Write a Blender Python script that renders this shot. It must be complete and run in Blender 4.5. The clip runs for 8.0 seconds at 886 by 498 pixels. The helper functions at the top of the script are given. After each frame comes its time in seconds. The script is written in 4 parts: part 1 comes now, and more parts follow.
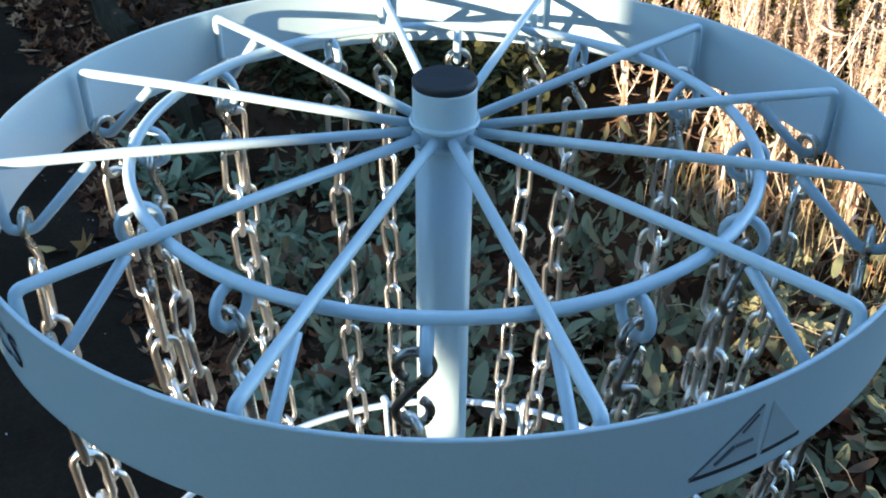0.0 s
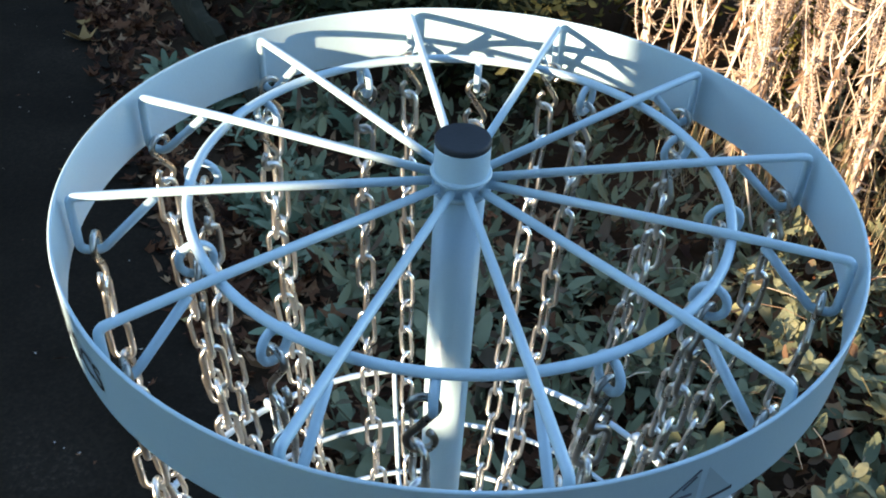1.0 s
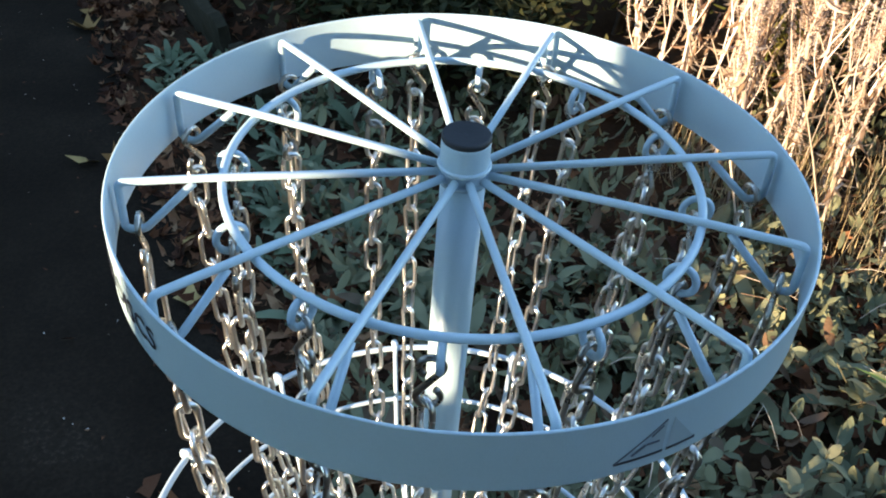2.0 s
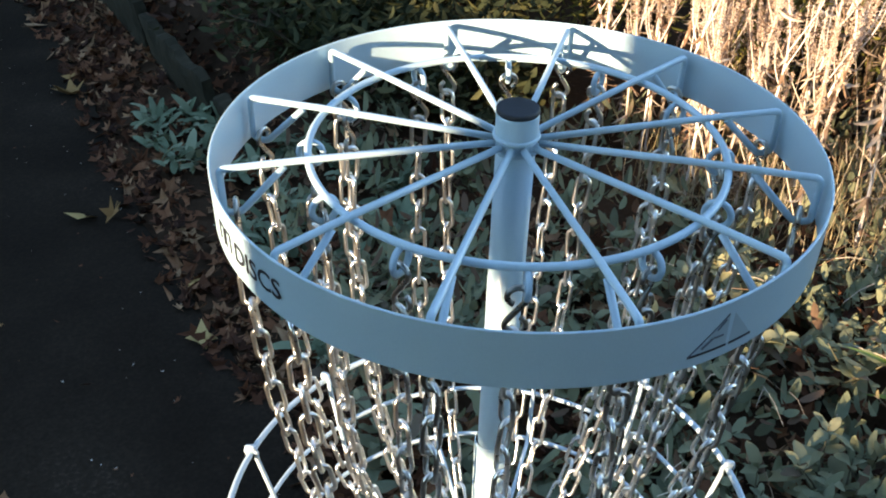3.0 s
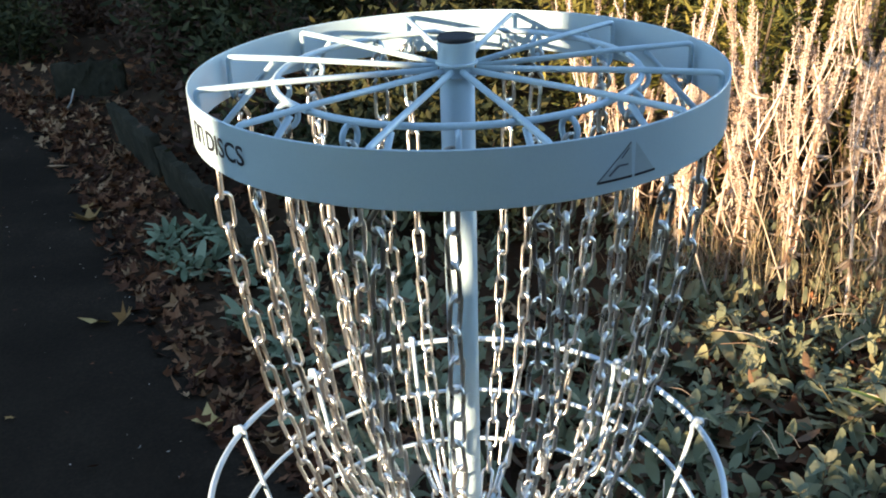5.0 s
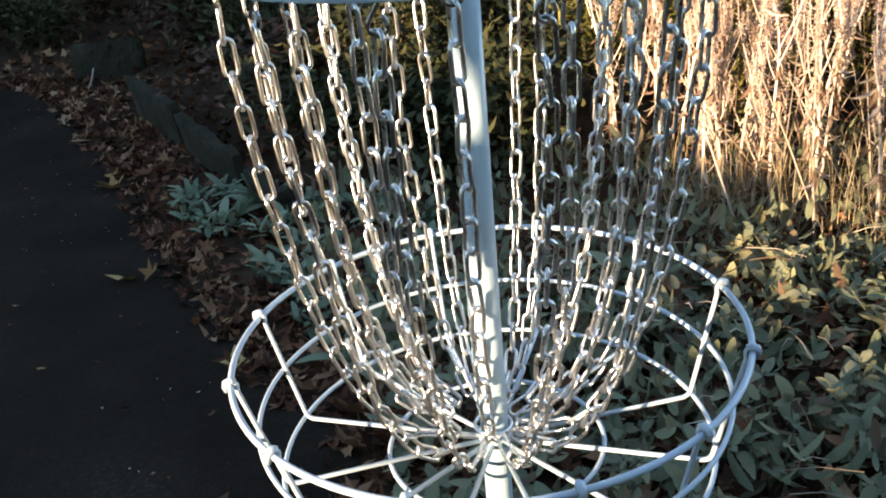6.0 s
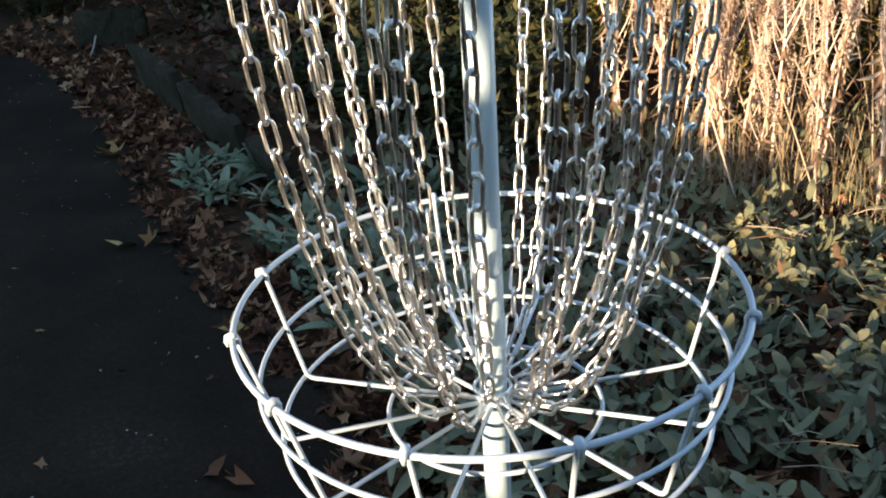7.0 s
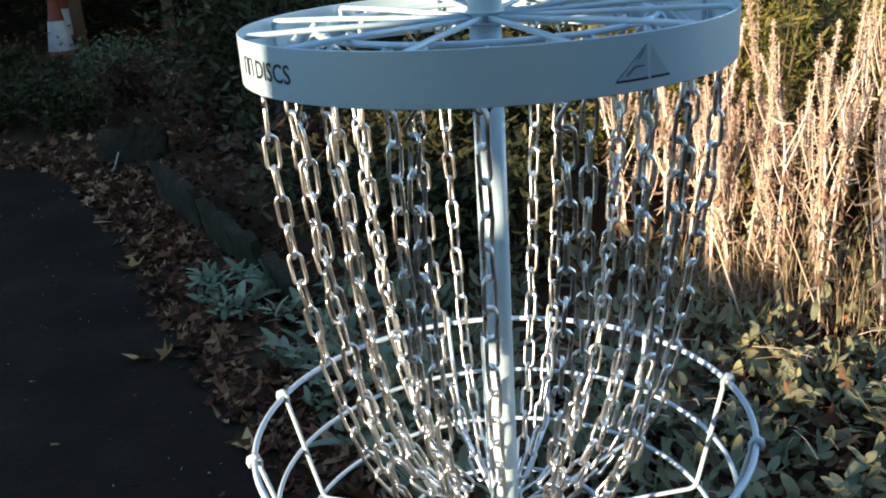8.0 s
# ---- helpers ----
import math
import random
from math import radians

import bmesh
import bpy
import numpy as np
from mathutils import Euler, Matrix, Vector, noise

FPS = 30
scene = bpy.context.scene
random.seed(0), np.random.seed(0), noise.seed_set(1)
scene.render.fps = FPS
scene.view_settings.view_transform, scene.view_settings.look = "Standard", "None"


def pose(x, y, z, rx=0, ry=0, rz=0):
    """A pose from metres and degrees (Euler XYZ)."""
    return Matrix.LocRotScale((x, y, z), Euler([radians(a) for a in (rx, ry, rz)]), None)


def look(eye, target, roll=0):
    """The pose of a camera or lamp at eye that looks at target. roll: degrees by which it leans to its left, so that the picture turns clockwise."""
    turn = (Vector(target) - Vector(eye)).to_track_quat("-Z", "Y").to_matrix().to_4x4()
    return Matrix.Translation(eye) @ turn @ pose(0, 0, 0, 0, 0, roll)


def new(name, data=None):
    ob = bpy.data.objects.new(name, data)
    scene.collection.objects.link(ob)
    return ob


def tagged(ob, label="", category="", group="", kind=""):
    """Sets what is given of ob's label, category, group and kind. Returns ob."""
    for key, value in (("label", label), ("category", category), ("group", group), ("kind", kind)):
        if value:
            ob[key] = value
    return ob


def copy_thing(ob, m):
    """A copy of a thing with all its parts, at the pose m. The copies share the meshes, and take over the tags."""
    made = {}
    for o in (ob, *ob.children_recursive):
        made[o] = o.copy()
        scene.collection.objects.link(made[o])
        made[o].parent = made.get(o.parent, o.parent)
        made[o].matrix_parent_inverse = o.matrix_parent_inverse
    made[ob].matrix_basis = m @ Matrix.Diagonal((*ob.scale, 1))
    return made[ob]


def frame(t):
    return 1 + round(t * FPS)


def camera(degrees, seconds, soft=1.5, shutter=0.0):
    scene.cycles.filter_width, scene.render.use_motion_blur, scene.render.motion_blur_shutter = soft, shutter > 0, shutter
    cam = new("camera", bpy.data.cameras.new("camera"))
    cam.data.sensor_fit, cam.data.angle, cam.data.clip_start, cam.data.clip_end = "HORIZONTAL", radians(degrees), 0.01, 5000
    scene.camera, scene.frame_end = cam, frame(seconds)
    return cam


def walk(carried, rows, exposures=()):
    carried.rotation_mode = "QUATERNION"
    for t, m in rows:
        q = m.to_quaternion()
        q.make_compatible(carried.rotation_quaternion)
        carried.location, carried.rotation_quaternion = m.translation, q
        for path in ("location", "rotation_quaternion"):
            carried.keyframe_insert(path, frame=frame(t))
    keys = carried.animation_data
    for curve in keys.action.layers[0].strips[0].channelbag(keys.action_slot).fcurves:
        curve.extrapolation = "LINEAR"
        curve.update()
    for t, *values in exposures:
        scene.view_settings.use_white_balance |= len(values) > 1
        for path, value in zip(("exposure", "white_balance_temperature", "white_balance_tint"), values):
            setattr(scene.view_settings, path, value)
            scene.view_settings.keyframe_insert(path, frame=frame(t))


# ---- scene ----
cam = camera(50.64, 8.0, soft=1.9)
ROWS = [
    (0.0, 0.0275, -0.5473, 1.5603, 56.69, -0.05, 2.45),
    (0.3, 0.0290, -0.5413, 1.5995, 54.34, -0.29, 2.89),
    (0.5, 0.0258, -0.5535, 1.6178, 52.50, -1.43, 3.31),
    (0.8, 0.0242, -0.5562, 1.6663, 50.82, -3.70, 4.12),
    (1.0, 0.0263, -0.5738, 1.6810, 51.58, -2.29, 4.95),
    (1.2, 0.0288, -0.5718, 1.7015, 50.34, -1.77, 5.93),
    (2.3, 0.0068, -0.6919, 1.7319, 51.75, -3.32, 4.45),
    (2.5, -0.0215, -0.7160, 1.7343, 52.22, -2.31, 2.80),
    (2.7, -0.0571, -0.7319, 1.7369, 52.24, -0.53, 1.91),
    (3.0, -0.0613, -0.7831, 1.7278, 54.29, -0.78, 0.64),
    (3.3, -0.0510, -0.8124, 1.7322, 54.31, -0.72, 0.08),
    (3.5, -0.0351, -0.8398, 1.7255, 55.21, -0.24, -0.12),
    (3.8, -0.0291, -0.8663, 1.7276, 56.16, -0.64, -0.77),
    (4.0, -0.0082, -0.8953, 1.7144, 57.50, -0.63, -1.16),
    (4.2, -0.0004, -0.9124, 1.6921, 58.35, 0.39, -0.56),
    (5.3, 0.0070, -1.0274, 1.4970, 65.70, 2.45, 0.44),
    (5.5, 0.0076, -1.0375, 1.4651, 65.62, 3.03, 0.59),
    (5.8, 0.0061, -1.0614, 1.4195, 65.62, 4.28, 0.89),
    (6.0, 0.0160, -1.0579, 1.3949, 64.06, 5.15, 0.80),
    (6.3, 0.0149, -1.0667, 1.3679, 63.30, 5.51, 0.90),
    (6.5, 0.0168, -1.0628, 1.3705, 62.92, 5.59, 1.02),
    (6.8, 0.0081, -1.0666, 1.3655, 62.41, 4.44, 1.58),
    (7.0, 0.0072, -1.0722, 1.3726, 62.95, 3.86, 1.30),
    (7.3, 0.0017, -1.0964, 1.3830, 64.58, 4.66, 1.60),
    (7.5, 0.0057, -1.1028, 1.3902, 64.82, 4.45, 1.12),
    (8.0, 0.0022, -1.1232, 1.4212, 69.72, 3.68, 1.93),
]
walk(cam, [(t, pose(x, y, z, rx, ry, rz)) for t, x, y, z, rx, ry, rz in ROWS], [(0.0, 2.74, 7300, 12), (1.0, 2.76, 7700, 13), (2.5, 2.76, 8000, 14), (4.0, 2.78, 8200, 15), (5.5, 2.73, 8250, 17), (6.5, 2.65, 8500, 19), (7.5, 2.48, 8350, 18), (8.0, 2.44, 7650, 14)])

# The sun stands low behind the camera's left shoulder.
SUN_AZ, SUN_EL = 49.0, 10.5
sun_way = Vector((math.cos(radians(SUN_AZ)) * math.cos(radians(SUN_EL)), math.sin(radians(SUN_AZ)) * math.cos(radians(SUN_EL)), -math.sin(radians(SUN_EL))))

world = bpy.data.worlds.new("sky")
scene.world = world
world.use_nodes = True
sky = world.node_tree.nodes.new("ShaderNodeTexSky")
sky.sky_type, sky.sun_disc = "NISHITA", False
sky.sun_elevation, sky.sun_rotation = radians(SUN_EL), radians(270 - SUN_AZ)
sky.air_density, sky.dust_density, sky.ozone_density = 1.0, 0.0, 3.0
back = world.node_tree.nodes["Background"]
back.inputs["Strength"].default_value = 0.15
world.node_tree.links.new(sky.outputs[0], back.inputs["Color"])

sun = new("sun", bpy.data.lights.new("sun", "SUN"))
sun.data.energy, sun.data.angle, sun.data.color = 2.27, radians(0.6), (1.0, 0.85, 0.65)
sun.matrix_world = look(-sun_way * 20, (0, 0, 0))


# ---- materials ----
def material(name, stops, scale=8.0, rough=0.6, metal=0.0, bump=0.0, bump_scale=60.0, vary="noise", rough_spread=0.1, fine=0.35, translucent=0.0, detail=4.0, spec=0.5, coat=0.0):
    """A surface with a colour ramp driven by coarse and fine noise, or by a random number per object or island, and a fine relief."""
    m = bpy.data.materials.new(name)
    m.use_nodes = True
    nt = m.node_tree
    bsdf = nt.nodes["Principled BSDF"]
    co = nt.nodes.new("ShaderNodeTexCoord")
    coarse = nt.nodes.new("ShaderNodeTexNoise")
    coarse.inputs["Scale"].default_value, coarse.inputs["Detail"].default_value = scale, detail
    nt.links.new(co.outputs["Object"], coarse.inputs["Vector"])
    grain = nt.nodes.new("ShaderNodeTexNoise")
    grain.inputs["Scale"].default_value, grain.inputs["Detail"].default_value = bump_scale, 5.0
    nt.links.new(co.outputs["Object"], grain.inputs["Vector"])
    mix = nt.nodes.new("ShaderNodeMix")
    mix.inputs[0].default_value = fine
    nt.links.new(coarse.outputs["Fac"], mix.inputs[2])
    nt.links.new(grain.outputs["Fac"], mix.inputs[3])
    source = mix.outputs[0]
    if vary != "noise":
        pick = nt.nodes.new("ShaderNodeObjectInfo" if vary == "object" else "ShaderNodeNewGeometry")
        blend = nt.nodes.new("ShaderNodeMix")
        blend.inputs[0].default_value = 0.28
        nt.links.new(pick.outputs["Random" if vary == "object" else "Random Per Island"], blend.inputs[2])
        nt.links.new(source, blend.inputs[3])
        source = blend.outputs[0]
    ramp = nt.nodes.new("ShaderNodeValToRGB")
    while len(ramp.color_ramp.elements) < len(stops):
        ramp.color_ramp.elements.new(0.5)
    for e, (at, colour) in zip(ramp.color_ramp.elements, stops):
        e.position, e.color = at, (*colour, 1)
    nt.links.new(source, ramp.inputs["Fac"])
    nt.links.new(ramp.outputs["Color"], bsdf.inputs["Base Color"])
    bsdf.inputs["Metallic"].default_value = metal
    bsdf.inputs["Specular IOR Level"].default_value = spec
    bsdf.inputs["Coat Weight"].default_value = coat
    wear = nt.nodes.new("ShaderNodeMapRange")
    wear.inputs["To Min"].default_value, wear.inputs["To Max"].default_value = max(0.02, rough - rough_spread), min(1.0, rough + rough_spread)
    nt.links.new(mix.outputs[0], wear.inputs["Value"])
    nt.links.new(wear.outputs["Result"], bsdf.inputs["Roughness"])
    if bump:
        relief = nt.nodes.new("ShaderNodeBump")
        relief.inputs["Strength"].default_value, relief.inputs["Distance"].default_value = bump, 0.004
        nt.links.new(grain.outputs["Fac"], relief.inputs["Height"])
        nt.links.new(relief.outputs["Normal"], bsdf.inputs["Normal"])
    if translucent:
        thin = nt.nodes.new("ShaderNodeBsdfTranslucent")
        nt.links.new(ramp.outputs["Color"], thin.inputs["Color"])
        both = nt.nodes.new("ShaderNodeMixShader")
        both.inputs[0].default_value = translucent
        nt.links.new(bsdf.outputs[0], both.inputs[1])
        nt.links.new(thin.outputs[0], both.inputs[2])
        nt.links.new(both.outputs[0], nt.nodes["Material Output"].inputs["Surface"])
    return m


M_COAT = material("powder_coat", [(0.3, (0.41, 0.58, 0.665)), (0.7, (0.47, 0.64, 0.72))], 6, 0.32, bump=0.05, bump_scale=420, rough_spread=0.06, spec=0.7)
M_TRAY = material("tray_coat", [(0.3, (0.44, 0.565, 0.655)), (0.7, (0.52, 0.64, 0.715))], 9, 0.34, bump=0.05, bump_scale=420)
M_CAP = material("black_plastic", [(0.3, (0.010, 0.012, 0.016)), (0.7, (0.022, 0.025, 0.03))], 30, 0.6, bump=0.15, bump_scale=500)
M_INK = material("black_ink", [(0.3, (0.012, 0.013, 0.02)), (0.7, (0.03, 0.03, 0.04))], 60, 0.45)
M_INK_PALE = material("grey_print", [(0.3, (0.33, 0.45, 0.51)), (0.7, (0.38, 0.50, 0.56))], 60, 0.45)
M_INK_MID = material("faded_ink", [(0.3, (0.08, 0.10, 0.13)), (0.7, (0.14, 0.16, 0.20))], 60, 0.45)
M_ZINC = material("zinc_plate", [(0.2, (0.58, 0.57, 0.555)), (0.5, (0.82, 0.81, 0.79)), (0.8, (0.94, 0.935, 0.92))], 40, 0.29, metal=1.0, bump=0.02, bump_scale=200, vary="object", rough_spread=0.1)
M_HOOK = material("dark_steel", [(0.3, (0.40, 0.37, 0.33)), (0.7, (0.58, 0.55, 0.50))], 40, 0.28, metal=1.0, bump=0.03, bump_scale=300, vary="object")
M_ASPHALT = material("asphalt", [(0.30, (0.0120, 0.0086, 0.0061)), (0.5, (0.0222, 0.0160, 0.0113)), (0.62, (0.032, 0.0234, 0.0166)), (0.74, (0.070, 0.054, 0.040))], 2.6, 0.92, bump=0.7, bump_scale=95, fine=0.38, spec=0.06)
M_SOIL = material("soil", [(0.3, (0.030, 0.017, 0.010)), (0.7, (0.080, 0.046, 0.027))], 5, 0.95, bump=1.0, bump_scale=60, spec=0.1)
M_STONE = material("edging_stone", [(0.25, (0.020, 0.018, 0.011)), (0.5, (0.040, 0.036, 0.024)), (0.75, (0.085, 0.070, 0.048))], 6, 0.92, bump=0.8, bump_scale=38, spec=0.12)
M_BARK = material("bark", [(0.3, (0.04, 0.03, 0.022)), (0.7, (0.14, 0.11, 0.08))], 6, 0.95, bump=1.0, bump_scale=30, spec=0.1)
M_SAGE = material("sage_leaf", [(0.16, (0.20, 0.145, 0.10)), (0.22, (0.163, 0.187, 0.118)), (0.42, (0.242, 0.268, 0.168)), (0.68, (0.320, 0.320, 0.196)), (0.88, (0.370, 0.355, 0.21))], 14, 0.75, bump=0.9, bump_scale=380, vary="object", translucent=0.22, spec=0.15)
M_SAGE_ALL = material("sage_foliage", [(0.22, (0.19, 0.115, 0.075)), (0.29, (0.144, 0.166, 0.103)), (0.45, (0.226, 0.246, 0.148)), (0.8, (0.305, 0.31, 0.18)), (0.9, (0.30, 0.19, 0.09))], 14, 0.75, bump=0.9, bump_scale=380, vary="island", translucent=0.22, spec=0.15)
M_LAMB = material("woolly_leaf", [(0.2, (0.140, 0.195, 0.120)), (0.5, (0.225, 0.290, 0.185)), (0.8, (0.34, 0.39, 0.26))], 16, 0.9, bump=0.8, bump_scale=500, vary="object", translucent=0.12, spec=0.1)
M_STEM = material("green_stem", [(0.3, (0.07, 0.07, 0.035)), (0.7, (0.14, 0.12, 0.07))], 20, 0.8)
M_DRY = material("dry_stalk", [(0.15, (0.42, 0.30, 0.23)), (0.45, (0.70, 0.58, 0.50)), (0.8, (0.90, 0.82, 0.75))], 12, 0.85, bump=0.5, bump_scale=120, vary="object", spec=0.2)
M_PLUME = material("dry_plume", [(0.1, (0.30, 0.19, 0.135)), (0.45, (0.55, 0.41, 0.325)), (0.9, (0.80, 0.665, 0.565))], 12, 0.9, vary="island", translucent=0.2, spec=0.1)
M_GOLD = material("golden_grass", [(0.1, (0.30, 0.21, 0.11)), (0.5, (0.48, 0.37, 0.21)), (0.9, (0.66, 0.56, 0.40))], 12, 0.8, vary="island", translucent=0.25, spec=0.2)
M_DRYLEAF = material("dry_leaf", [(0.15, (0.20, 0.11, 0.07)), (0.45, (0.44, 0.32, 0.22)), (0.8, (0.76, 0.65, 0.53))], 12, 0.85, vary="island", translucent=0.25, spec=0.15)
M_LITTER = material("leaf_litter", [(0.15, (0.030, 0.011, 0.006)), (0.45, (0.110, 0.041, 0.020)), (0.68, (0.215, 0.087, 0.041)), (0.84, (0.42, 0.25, 0.14))], 10, 0.8, bump=0.5, bump_scale=140, vary="island", spec=0.2)
M_FALLEN = material("fallen_leaf", [(0.05, (0.24, 0.12, 0.045)), (0.5, (0.42, 0.26, 0.10)), (0.95, (0.56, 0.40, 0.17))], 12, 0.75, bump=0.4, bump_scale=140, vary="object", spec=0.15)
M_BROWN = material("brown_fallen_leaf", [(0.05, (0.11, 0.042, 0.022)), (0.5, (0.20, 0.085, 0.042)), (0.95, (0.33, 0.18, 0.10))], 12, 0.8, bump=0.5, bump_scale=140, vary="object", spec=0.15)
M_WILLOW = material("yellow_green_leaf", [(0.1, (0.095, 0.108, 0.026)), (0.5, (0.205, 0.195, 0.052)), (0.9, (0.36, 0.30, 0.085))], 12, 0.7, vary="island", translucent=0.3, spec=0.25)
M_SHRUB = material("dark_leaf", [(0.2, (0.026, 0.032, 0.013)), (0.5, (0.046, 0.054, 0.022)), (0.8, (0.092, 0.085, 0.034))], 10, 0.7, vary="island", translucent=0.2, spec=0.2)
M_EVERGREEN = material("evergreen_leaf", [(0.2, (0.020, 0.026, 0.014)), (0.5, (0.036, 0.046, 0.025)), (0.8, (0.06, 0.07, 0.038))], 10, 0.7, vary="island", spec=0.2)
M_RED = material("red_brown_leaf", [(0.1, (0.045, 0.02, 0.014)), (0.5, (0.09, 0.045, 0.028)), (0.9, (0.15, 0.08, 0.05))], 10, 0.75, vary="island", translucent=0.2, spec=0.3)
M_STRAP = material("strap_leaf", [(0.2, (0.15, 0.22, 0.035)), (0.8, (0.27, 0.34, 0.07))], 9, 0.5, translucent=0.25)
M_ORANGE = material("orange_rubber", [(0.3, (0.20, 0.040, 0.020)), (0.7, (0.28, 0.060, 0.028))], 9, 0.6)
M_COLLAR = material("white_band", [(0.3, (0.34, 0.35, 0.37)), (0.7, (0.50, 0.51, 0.53))], 9, 0.45)
M_WOOD = material("brown_wood", [(0.3, (0.10, 0.05, 0.028)), (0.7, (0.18, 0.095, 0.05))], 9, 0.8, bump=0.5)
M_SHED = material("dark_boards", [(0.3, (0.020, 0.014, 0.010)), (0.7, (0.045, 0.032, 0.022))], 9, 0.85, bump=0.5, spec=0.1)
M_PALE = material("pale_twig", [(0.3, (0.4, 0.38, 0.34)), (0.7, (0.6, 0.57, 0.5))], 30, 0.7)


# ---- mesh helpers ----
class Build:
    """Collects vertices and faces for one mesh."""

    def __init__(self):
        self.v, self.f = [], []

    def tube(self, path, radius, sides=8, closed=False, caps=True):
        pts = [Vector(p) for p in path]
        n = len(pts)
        radii = radius if isinstance(radius, (list, tuple)) else [radius] * n
        up = None
        base = len(self.v)
        for i, p in enumerate(pts):
            a = pts[(i - 1) % n] if closed or i else p
            b = pts[(i + 1) % n] if closed or i < n - 1 else p
            d = (b - a).normalized()
            if up is None:
                up = d.orthogonal().normalized()
                if abs(d.z) < 0.9:
                    up = (Vector((0, 0, 1)) - d * d.z).normalized()
            else:
                up = (up - d * up.dot(d))
                up = up.normalized() if up.length > 1e-6 else d.orthogonal().normalized()
            side = d.cross(up)
            for k in range(sides):
                a = 2 * math.pi * k / sides
                self.v.append(tuple(p + (up * math.cos(a) + side * math.sin(a)) * radii[i]))
        for i in range(n if closed else n - 1):
            j = (i + 1) % n
            shift = 0
            if closed and j == 0:
                first = [Vector(self.v[base + k]) for k in range(sides)]
                last = Vector(self.v[base + i * sides])
                shift = min(range(sides), key=lambda k: (first[k] - last).length)
            for k in range(sides):
                q = (k + 1) % sides
                self.f.append((base + i * sides + k, base + i * sides + q, base + j * sides + (q + shift) % sides, base + j * sides + (k + shift) % sides))
        if caps and not closed:
            self.f.append(tuple(base + k for k in reversed(range(sides))))
            self.f.append(tuple(base + (n - 1) * sides + k for k in range(sides)))
        return self

    def lathe(self, profile, sides=40, centre=(0, 0)):
        """Turns (radius, height) pairs round the upright axis."""
        base = len(self.v)
        for r, z in profile:
            for k in range(sides):
                a = 2 * math.pi * k / sides
                self.v.append((centre[0] + r * math.cos(a), centre[1] + r * math.sin(a), z))
        for i in range(len(profile) - 1):
            for k in range(sides):
                q = (k + 1) % sides
                self.f.append((base + i * sides + k, base + i * sides + q, base + (i + 1) * sides + q, base + (i + 1) * sides + k))
        return self

    def leaf(self, at, way, side, length, width, bend=0.3, fold=0.25, rows=(0.0, 0.12, 0.38, 0.68, 0.9, 1.0), shape=(0.06, 0.55, 1.0, 0.85, 0.4, 0.0)):
        """A folded, drooping blade from at along way."""
        way, side = Vector(way).normalized(), Vector(side)
        side = (side - way * side.dot(way)).normalized()
        up = side.cross(way).normalized()
        base = len(self.v)
        for t, w in zip(rows, shape):
            mid = Vector(at) + way * (length * t) - up * (bend * length * t * t)
            half = side * (width * 0.5 * w)
            lift = up * (fold * width * 0.5 * w)
            for p in (mid - half + lift, mid, mid + half + lift):
                self.v.append(tuple(p))
        for i in range(len(rows) - 1):
            for k in (0, 1):
                a = base + 3 * i + k
                self.f.append((a, a + 1, a + 4, a + 3))
        return self

    def blade(self, at, way, side, length, width, bend=0.3):
        """A plain pointed blade of two faces."""
        way, side = Vector(way).normalized(), Vector(side)
        side = (side - way * side.dot(way)).normalized()
        up = side.cross(way)
        a = Vector(at)
        m = a + way * (length * 0.5) - up * (bend * length * 0.25)
        e = a + way * length - up * (bend * length)
        base = len(self.v)
        self.v += [tuple(a), tuple(m - side * width / 2), tuple(e), tuple(m + side * width / 2)]
        self.f += [(base, base + 1, base + 2), (base, base + 2, base + 3)]
        return self

    def mesh(self, name, mat, smooth=True):
        me = bpy.data.meshes.new(name)
        me.from_pydata(self.v, [], self.f)
        me.materials.append(mat)
        if smooth:
            me.polygons.foreach_set("use_smooth", [True] * len(me.polygons))
        me.update()
        return me


def part(name, build, mat, parent, label="", smooth=True):
    me = build if isinstance(build, bpy.types.Mesh) else build.mesh(name, mat, smooth)
    ob = new(name, me)
    ob.parent = parent
    if label:
        ob["label"] = label
    return ob


def thing(name, label, category, at=(0, 0, 0), group="", turn=0.0):
    ob = new(name)
    ob.empty_display_size = 0.05
    ob.matrix_basis = pose(*at, 0, 0, turn)
    return tagged(ob, label, category, group)


def setting(name, build, mat, label, category, smooth=False):
    return tagged(new(name, build.mesh(name, mat, smooth)), label, category, kind="structure")


def circle(r, z, n, cx=0.0, cy=0.0):
    return [(cx + r * math.cos(2 * math.pi * k / n), cy + r * math.sin(2 * math.pi * k / n), z) for k in range(n)]


def polar(r, az, z, cx=0.0):
    return Vector((cx + r * math.cos(radians(az)), r * math.sin(radians(az)), z))


def rounded(points, radius=0.012, n=5):
    """A polyline whose inner corners are replaced by arcs."""
    pts = [Vector(p) for p in points]
    out = [pts[0]]
    for a, b, c in zip(pts, pts[1:], pts[2:]):
        r = min(radius, (a - b).length * 0.45, (c - b).length * 0.45)
        p, q = b + (a - b).normalized() * r, b + (c - b).normalized() * r
        for i in range(n + 1):
            t = i / n
            out.append(p.lerp(b, t).lerp(b.lerp(q, t), t))
    out.append(pts[-1])
    return out


